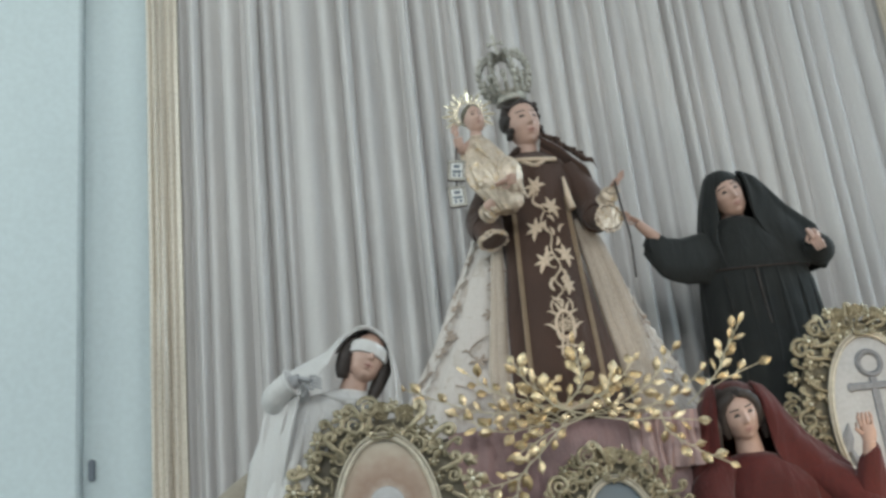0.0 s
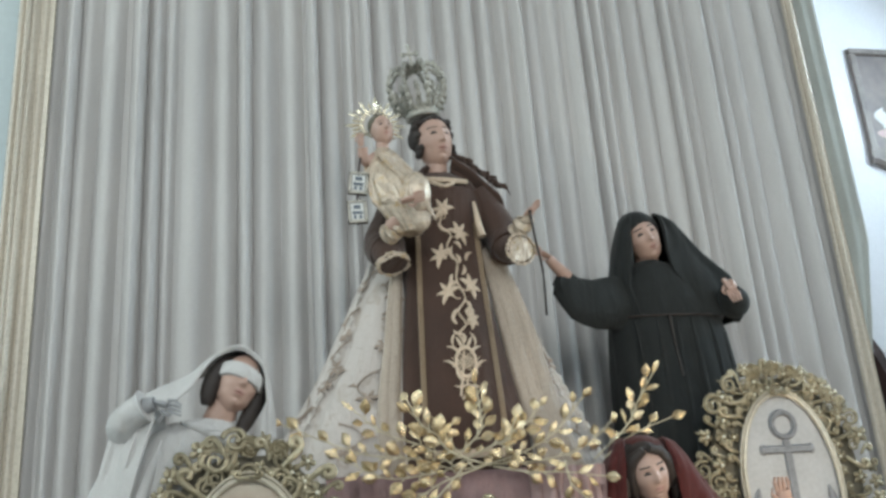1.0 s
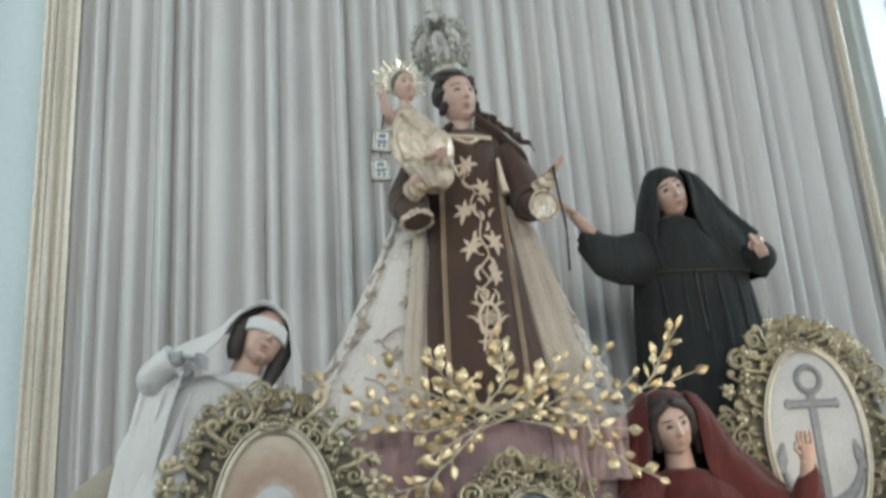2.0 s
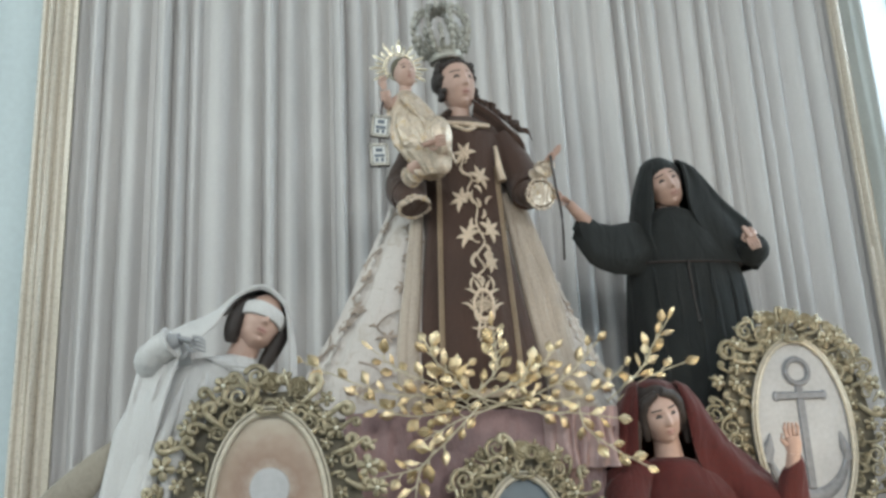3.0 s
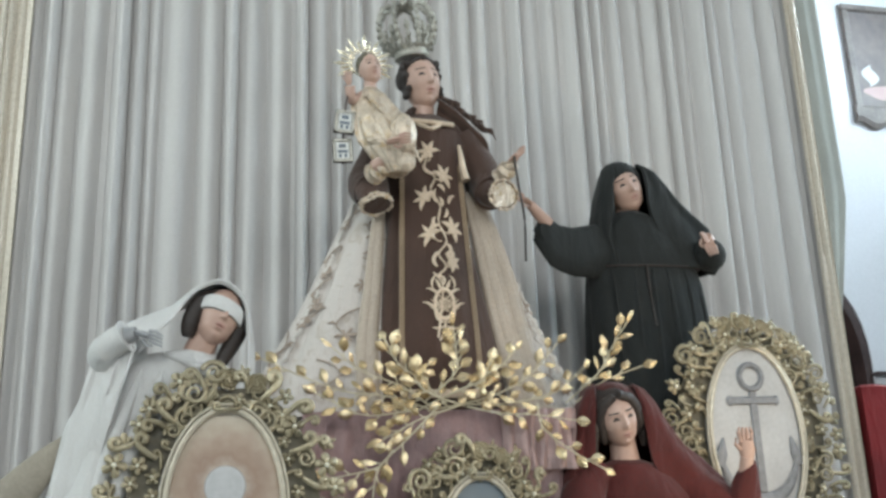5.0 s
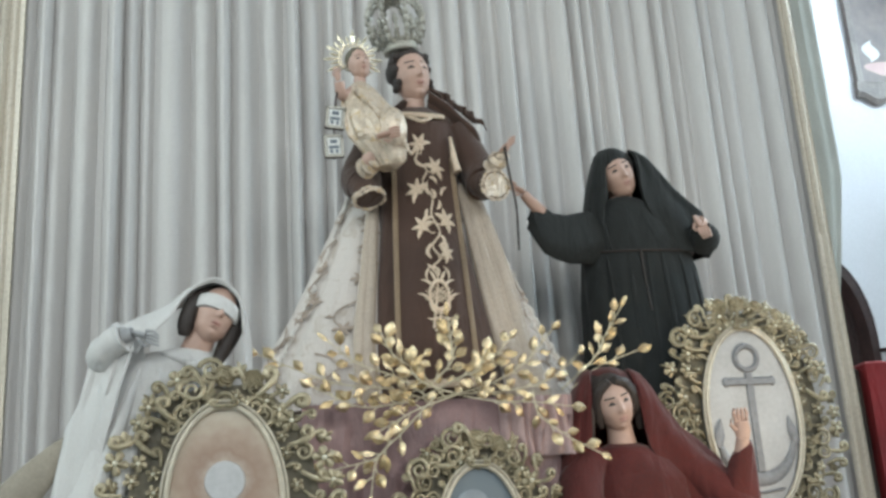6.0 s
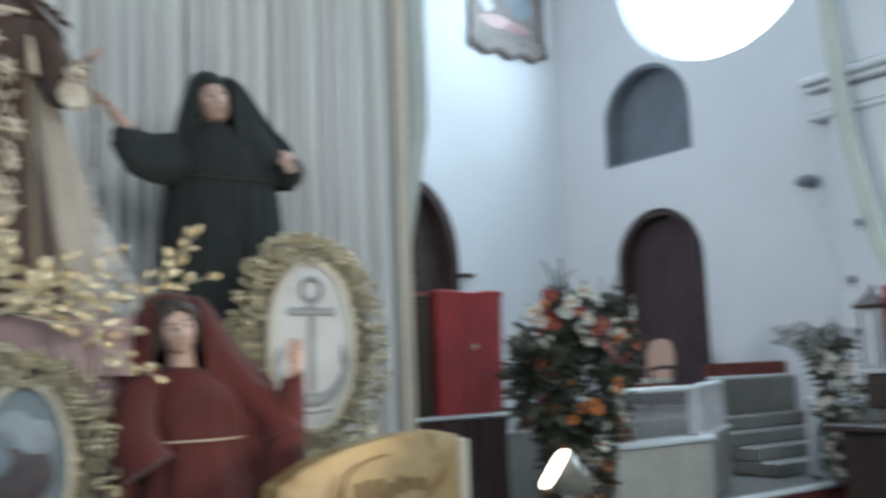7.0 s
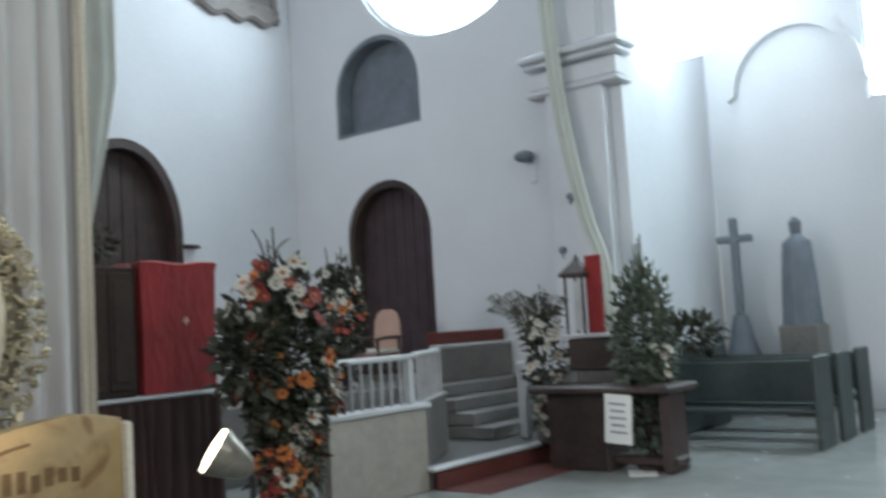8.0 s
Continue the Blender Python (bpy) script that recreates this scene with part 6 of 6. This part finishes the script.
for dx, dz, lean in ((-0.16, 0.62, -0.10), (0.02, 0.56, 0.14), (-0.05, 0.40, -0.02)):
    part("twig", Shape().tube(smooth_line([(6.02, 6.45, 1.9), (6.02 + dx * 0.5, 6.43, 2.0 + dz * 0.45), (6.02 + dx, 6.41, 2.0 + dz * 0.8), (6.02 + dx + lean, 6.40, 2.0 + dz)], 5), [0.016 - 0.0007 * j for j in range(16)], 0, 6), HAIR, tall, "bare dark twig")
part("foliage", foliage((5.72, 6.45, 1.55), (0.30, 0.25, 0.40), 260, 0.17, 77), LEAF, tall, "broad dark green leaves", smooth=False)
part("stem", Shape().tube([(6.1, 6.5, 0.9), (5.85, 6.47, 1.35), (5.65, 6.45, 1.6)], 0.012, 0, 6), LEAF, tall)

# greenery low beside the red box
hb = base("potted_plant", 5.3, 8.2, 2.445, "small green potted plant on the cabinet", "plant")
part("pot", Shape().loft([oval(5.3, 8.2, z, r, r, 20) for z, r in ((2.445, 0.06), (2.54, 0.08), (2.55, 0.085), (2.55, 0.07))]), DARKWOOD, hb)
part("foliage", foliage((5.3, 8.15, 2.66), (0.2, 0.15, 0.14), 120, 0.09, 33), LEAF, hb, smooth=False)
part("trunk", Shape().tube([(5.3, 8.2, 2.5), (5.3, 8.18, 2.7)], 0.012, 0, 6), LEAF, hb)

# ---- sanctuary furniture ----
tb = base("side_table", 5.9, 8.3, 0, "long side table under a deep red cloth", "table")
part("cloth", pleats(4.6, 6.6, 7.99, 0.02, 1.15, 0.14, 0.03, rows=4, seed=9), DEEPRED, tb)
part("top", Shape().box((5.6, 8.3, 1.175), (2.05, 0.66, 0.04), 0, None, 0.01), WHITEMETAL, tb, "white table edge")
part("frame", Shape().box((5.6, 8.32, 0.57), (1.9, 0.55, 1.14)), DARKWOOD, tb, smooth=False)
rb = base("covered_box", 6.03, 8.3, 1.2, "tall box covered in bright red cloth on the side table", "covered box")
rings = []
for z, g, f in ((1.2, 0.0, 0.012), (1.8, 0.005, 0.008), (2.4, 0.015, 0.003), (2.47, 0.03, 0.0), (2.49, 0.01, 0.0)):
    ring = []
    for i in range(64):
        a = 2 * math.pi * i / 64
        c, sn = math.cos(a), math.sin(a)
        q = max(abs(c), abs(sn))
        ring.append((6.14 + (0.42 + g) * c / q * (1 + f * math.sin(14 * a)), 8.3 + (0.28 + g) * sn / q * (1 + f * math.sin(11 * a)), z + (0.012 * math.sin(5 * a) if z > 2.4 else 0)))
    rings.append(ring)
part("cover", Shape().loft(rings), REDCLOTH, rb)
part("emblem", Shape().box((6.2, 8.005, 1.9), (0.07, 0.012, 0.02), 0, None, 0.003).box((6.2, 8.005, 1.9), (0.02, 0.012, 0.08), 0, None, 0.003), THREAD, rb)
# Cabinet wood is darkened to hold the curtain's shade in its colour.
cb = base("cabinet", 5.36, 8.3, 1.195, "dark wooden cabinet beside the red covered box, curtain shade put into its colour", "cabinet")
part("body", Shape().box((5.36, 8.3, 1.82), (0.62, 0.5, 1.25), 0, None, 0.02), SHADEDWOOD, cb)
for x in (5.225, 5.495):
    cd = part("door", Shape().box((x, 8.04, 1.82), (0.255, 0.025, 1.12), 0, None, 0.008), SHADEDWOOD, cb)
    part("panel", Shape().box((x, 8.024, 1.82), (0.17, 0.012, 0.96), 0, None, 0.005), SHADEDWOOD, cd)

rl = base("altar_rail", 7.4, 6.6, 0, "pale marble low wall with a white balustrade", "rail")
part("wall", Shape().box((7.36, 6.60, 0.425), (1.40, 0.2, 0.85), 0, None, 0.01), RAILSTONE, rl)
part("coping", Shape().box((7.38, 6.60, 0.88), (1.48, 0.27, 0.06), 0, None, 0.015), WHITEMETAL, rl)
part("handrail", Shape().box((7.32, 6.60, 1.395), (1.34, 0.09, 0.06), 0, None, 0.015), WHITEMETAL, rl)
part("post", Shape().box((7.93, 6.60, 1.14), (0.085, 0.085, 0.46), 0, None, 0.012), WHITEMETAL, rl)
for i in range(8):
    x = 6.78 + 0.145 * i
    part("baluster", Shape().loft([oval(x, 6.60, z, r, r, 10) for z, r in ((0.90, 0.024), (0.96, 0.014), (1.08, 0.026), (1.2, 0.017), (1.3, 0.014), (1.37, 0.024))]), GREYP, rl)
# the return of the rail beside the stairs; darker stone puts in its shade
back = Matrix.Translation((8.82, 6.98, 0)) @ Matrix.Rotation(math.atan2(0.80, 1.40), 4, "Z")
rr = base("altar_rail", 8.82, 6.98, 0.2, "marble wall and balustrade returning beside the steps, shade put into its greys", "rail")
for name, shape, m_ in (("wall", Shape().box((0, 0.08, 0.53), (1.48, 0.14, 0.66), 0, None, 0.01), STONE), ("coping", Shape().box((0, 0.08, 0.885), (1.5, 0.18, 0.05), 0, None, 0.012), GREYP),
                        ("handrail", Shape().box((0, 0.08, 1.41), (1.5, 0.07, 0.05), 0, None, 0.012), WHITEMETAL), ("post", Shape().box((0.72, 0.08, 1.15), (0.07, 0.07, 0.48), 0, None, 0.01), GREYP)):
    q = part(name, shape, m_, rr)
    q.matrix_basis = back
for i in range(9):
    x = -0.64 + 0.15 * i
    part("baluster", Shape().loft([oval(x, 0.08, z, r, r, 10) for z, r in ((0.90, 0.024), (0.96, 0.014), (1.08, 0.026), (1.2, 0.017), (1.3, 0.014), (1.39, 0.024))]), GREYP, rr).matrix_basis = back
r2 = base("altar_rail", 12.2, 9.75, 0.0, "grey marble low wall with a white balustrade", "rail")
part("wall", Shape().box((12.0, 8.84, 1.12), (1.9, 0.12, 0.5), 0, None, 0.01), STONE, r2)
part("handrail", Shape().box((12.0, 8.84, 1.4), (1.95, 0.12, 0.06), 0, None, 0.015), WHITEMETAL, r2)
part("cloth_band", Shape().box((12.0, 8.93, 1.52), (1.9, 0.06, 0.2), 0, None, 0.015), CARPET, r2, "dull red cloth band over the rail")
thing("pier", Shape().box((10.62, 7.0, 0.69), (0.12, 0.12, 0.98), 0, None, 0.02), WHITEMETAL, "white stone post beside the steps", "post")
thing("marble_wall", Shape().box((10.9, 6.62, 0.62), (0.9, 0.2, 0.84), 0, None, 0.015).box((10.9, 6.62, 1.06), (0.96, 0.26, 0.05), 0, None, 0.01), STONE, "short marble wall with a dark coping", "wall")

ch = base("armchair", 11.5, 10.45, 0.9, "wooden armchair with a pale upholstered back", "chair")
part("seat", Shape().box((11.45, 10.4, 1.36), (0.55, 0.62, 0.1), 0, None, 0.03), PETALW, ch)
part("seat_frame", Shape().box((11.45, 10.4, 1.27), (0.58, 0.66, 0.08), 0, None, 0.015), REDCLOTH, ch)
part("backrest", Shape().loft([[(11.74 + 0.05 * (z - 1.3), 10.4 + w * math.cos(a), z + 0.0 * math.sin(a)) if k == 0 else (11.80 + 0.05 * (z - 1.3), 10.4 + w * math.cos(a), z) for k in (0, 1) for a in ((0.0, math.pi / 2, math.pi) if k == 0 else (math.pi, math.pi / 2, 0.0))] for z, w in ((1.35, 0.27), (1.6, 0.27), (1.85, 0.25), (1.98, 0.18), (2.03, 0.08))]), SKIN, ch, "pale pink upholstered backrest")
for y in (10.1, 10.7):
    part("arm", Shape().tube([(11.75, y, 1.58), (11.4, y, 1.58), (11.2, y, 1.55)], 0.03, 0, 8), DARKWOOD, ch)
    for x in (11.22, 11.72):
        part("leg", Shape().tube([(x, y, 0.9), (x, y, 1.56)], 0.025, 0, 8), DARKWOOD, ch)

al = base("altar_table", 9.85, 5.3, 0, "dark wooden altar table with a heavy top", "altar table")
part("top", Shape().box((9.85, 5.3, 0.90), (0.75, 1.75, 0.08), 0, None, 0.02), DARKWOOD, al)
part("body", Shape().box((9.9, 5.65, 0.44), (0.5, 0.75, 0.87), 0, None, 0.02), DARKWOOD, al)
part("leg", Shape().box((9.9, 4.6, 0.44), (0.4, 0.12, 0.87), 0, None, 0.02), DARKWOOD, al)
part("stretcher", Shape().box((9.9, 4.95, 0.12), (0.3, 0.9, 0.1), 0, None, 0.02), DARKWOOD, al)
nt = base("notice", 9.45, 5.0, 0.3, "white paper notice with lines of writing on the altar table", "notice")
tilt = Matrix.Rotation(radians(4), 3, "X")
part("sheet", Shape().box((9.465, 5.02, 0.60), (0.012, 0.32, 0.52), 0, tilt), PAPER, nt, smooth=False)
for i in range(5):
    part("writing_bar", Shape().box((9.456, 5.02, 0.76 - 0.075 * i), (0.004, 0.2 - 0.03 * (i % 2), 0.02), 0, tilt), NICHE, nt, smooth=False)
thing("fallen_paper", Shape().box((9.7, 4.9, 0.006), (0.35, 0.3, 0.01), 0, Matrix.Rotation(0.5, 3, "Z")), PAPER, "white paper lying on the floor", "paper", smooth=False)

pd = base("lantern_stand", 10.5, 5.75, 0.0, "pale stand that carries a canopied lantern", "stand")
part("body", Shape().box((10.55, 5.78, 0.75), (0.4, 0.5, 1.4), 0, None, 0.02), STONE, pd)
part("cupboard", Shape().box((10.53, 5.78, 1.26), (0.46, 0.62, 0.38), 0, None, 0.015), DARKWOOD, pd, "dark wooden upper part")
part("shelf", Shape().box((10.5, 5.78, 1.48), (0.55, 0.7, 0.05), 0, None, 0.01), WHITEMETAL, pd)
ln = base("lantern", 10.5, 5.9, 1.505, "small dark canopy lantern with a red side panel", "lantern")
part("panel", Shape().box((10.48, 5.77, 1.98), (0.05, 0.21, 0.95), 0, None, 0.01), REDCLOTH, ln, "bright red panel")
part("roof", Shape().loft([[(10.5 + a * w, 6.0 + b * w, z) for a, b in ((-1, -1), (1, -1), (1, 1), (-1, 1))] for z, w in ((2.2, 0.17), (2.24, 0.18), (2.4, 0.04), (2.48, 0.01))]), DARKWOOD, ln, smooth=False)
for a in (-1, 1):
    for b in (-1, 1):
        part("pillar", Shape().tube([(10.5 + 0.12 * a, 6.0 + 0.12 * b, 1.505), (10.5 + 0.12 * a, 6.0 + 0.12 * b, 2.21)], 0.018, 0, 8), DARKWOOD, ln)
part("core", Shape().box((10.5, 6.0, 1.85), (0.1, 0.1, 0.6)), WHITEMETAL, ln, smooth=False)

wl = base("wall_lamp", 12.95, 8.17, 4.2, "small dark bracket lamp on the white wall", "wall lamp")
part("plate", Shape().box((12.985, 8.15, 4.15), (0.03, 0.14, 0.5), 0, None, 0.01), PLASTER, wl)
part("shade", Shape().ball((12.82, 8.2, 4.32), (0.14, 0.17, 0.1)), NICHE, wl)
part("arm", Shape().tube([(12.98, 8.15, 4.25), (12.85, 8.18, 4.26)], 0.02, 0, 8), NICHE, wl)
for y, z in ((7.35, 3.55), (7.55, 2.75)):
    thing("wall_bracket", Shape().ball((12.72, y, z), (0.05, 0.06, 0.06)).tube([(12.76, y, z), (12.71, y, z - 0.12)], 0.015, 0, 6), NICHE, "small dark bracket on the pilaster", "bracket", "wall brackets")

pc = base("framed_picture", 11.75, 13.7, 7.75, "dark framed picture hanging on the end wall", "picture")
part("canvas", Shape().box((11.7, 13.73, 8.95), (1.66, 0.04, 2.2)), CANVAS, pc, smooth=False)
rings = []
for i in range(41):
    u = -1 + i / 20
    foot = 7.78 - 0.05 * math.cos(3.2 * math.pi * u) - 0.06 * (1 - u * u)
    x = 11.7 + 0.97 * u
    rings.append([(x, 13.73, foot), (x, 13.66, foot + 0.01), (x, 13.62, foot + 0.09), (x, 13.66, foot + 0.2), (x, 13.64, 8.08), (x, 13.68, 8.14), (x, 13.73, 8.14)])
part("carved_frame", Shape().loft(rings), OLDFRAME, pc, "wide carved lower frame with a wavy edge")
for c, sz in (((11.7, 13.70, 10.1), (1.9, 0.1, 0.14)), ((10.82, 13.70, 8.95), (0.14, 0.1, 2.2)), ((12.58, 13.70, 8.95), (0.14, 0.1, 2.2))):
    part("frame", Shape().box(c, sz, 0, None, 0.03), OLDFRAME, pc)
for dx, dz, w, h, k in ((-0.25, 8.42, 0.42, 0.14, PINK), (0.2, 8.36, 0.40, 0.12, MAUVE), (-0.52, 8.75, 0.12, 0.22, PANELW), (0.35, 8.85, 0.3, 0.3, NICHE)):
    part("painted_shape", Shape().loft([[(11.7 + dx + w * q * math.sin(t) + 0.06 * q * math.sin(3 * t + dz), 13.708 - e, dz + h * q * math.cos(t)) for t in (2 * math.pi * i / 24 for i in range(24))] for q, e in ((1, 0), (0.8, 0.004), (0.3, 0.005))]), k, pc)

# ---- side chapel ----
# Crucifix and statue are grey-blue: the haze before them is put into colour.
cx = base("crucifix", 15.5, 5.95, 0.0, "tall crucifix on a stand, haze put into its grey", "crucifix")
part("upright", Shape().box((15.5, 5.95, 2.4), (0.12, 0.12, 1.6), 0, None, 0.02), NICHE, cx)
part("crossbar", Shape().box((15.5, 5.95, 2.85), (0.1, 0.6, 0.12), 0, None, 0.02), NICHE, cx)
part("base", Shape().loft([oval(15.5, 5.95, z, r, r, 20) for z, r in ((0, 0.35), (0.9, 0.3), (1.2, 0.2), (1.6, 0.12))]), NICHE, cx)
s = Shape()
robe(s, [(15.5, 4.95, 1.4, 0.3, 0.3, 0.03), (15.5, 4.95, 2.2, 0.24, 0.26, 0.03), (15.5, 4.95, 2.7, 0.2, 0.22, 0.01), (15.5, 4.95, 2.82, 0.08, 0.08, 0), (15.5, 4.95, 2.88, 0.09, 0.09, 0), (15.5, 4.95, 3.02, 0.1, 0.1, 0), (15.5, 4.95, 3.1, 0.03, 0.03, 0)], 0)
thing("chapel_statue", s, NICHE, "robed statue on a pedestal, haze put into its grey", "statue")
thing("pedestal", Shape().box((15.5, 4.95, 0.7), (0.6, 0.6, 1.4), 0, None, 0.03), STONE, "grey stone pedestal under the chapel statue", "pedestal")


def pew(x, y):
    p = base("pew", x, y, 0, "dark green-grey wooden church pew", "pew", "pews")
    part("seat", Shape().box((x, y, 0.45), (0.42, 2.2, 0.05), 0, None, 0.01), DARKGREEN, p)
    part("backrest", Shape().box((x + 0.24, y, 0.78), (0.05, 2.2, 0.5), 0, None, 0.01), DARKGREEN, p)
    for e in (-1.1, 1.1):
        part("end_panel", Shape().box((x + 0.05, y + e, 0.55), (0.55, 0.06, 1.1), 0, None, 0.02), DARKGREEN, p)


DARKGREEN = make("dark green painted wood", (0.045, 0.06, 0.06), 0.55, vary=0.2, grain=16)
for i in range(3):
    pew(11.9 + 0.85 * i, 4.75)
gp = base("hedge_planter", 13.2, 5.6, 0.0, "long dark planter with green leaves", "planter")
part("box", Shape().box((13.2, 5.95, 0.6), (2.2, 0.4, 1.2), 0, None, 0.03), DARKGREEN, gp)
part("foliage", foliage((13.2, 5.9, 1.35), (1.1, 0.3, 0.3), 420, 0.15, 51), LEAF, gp, smooth=False)
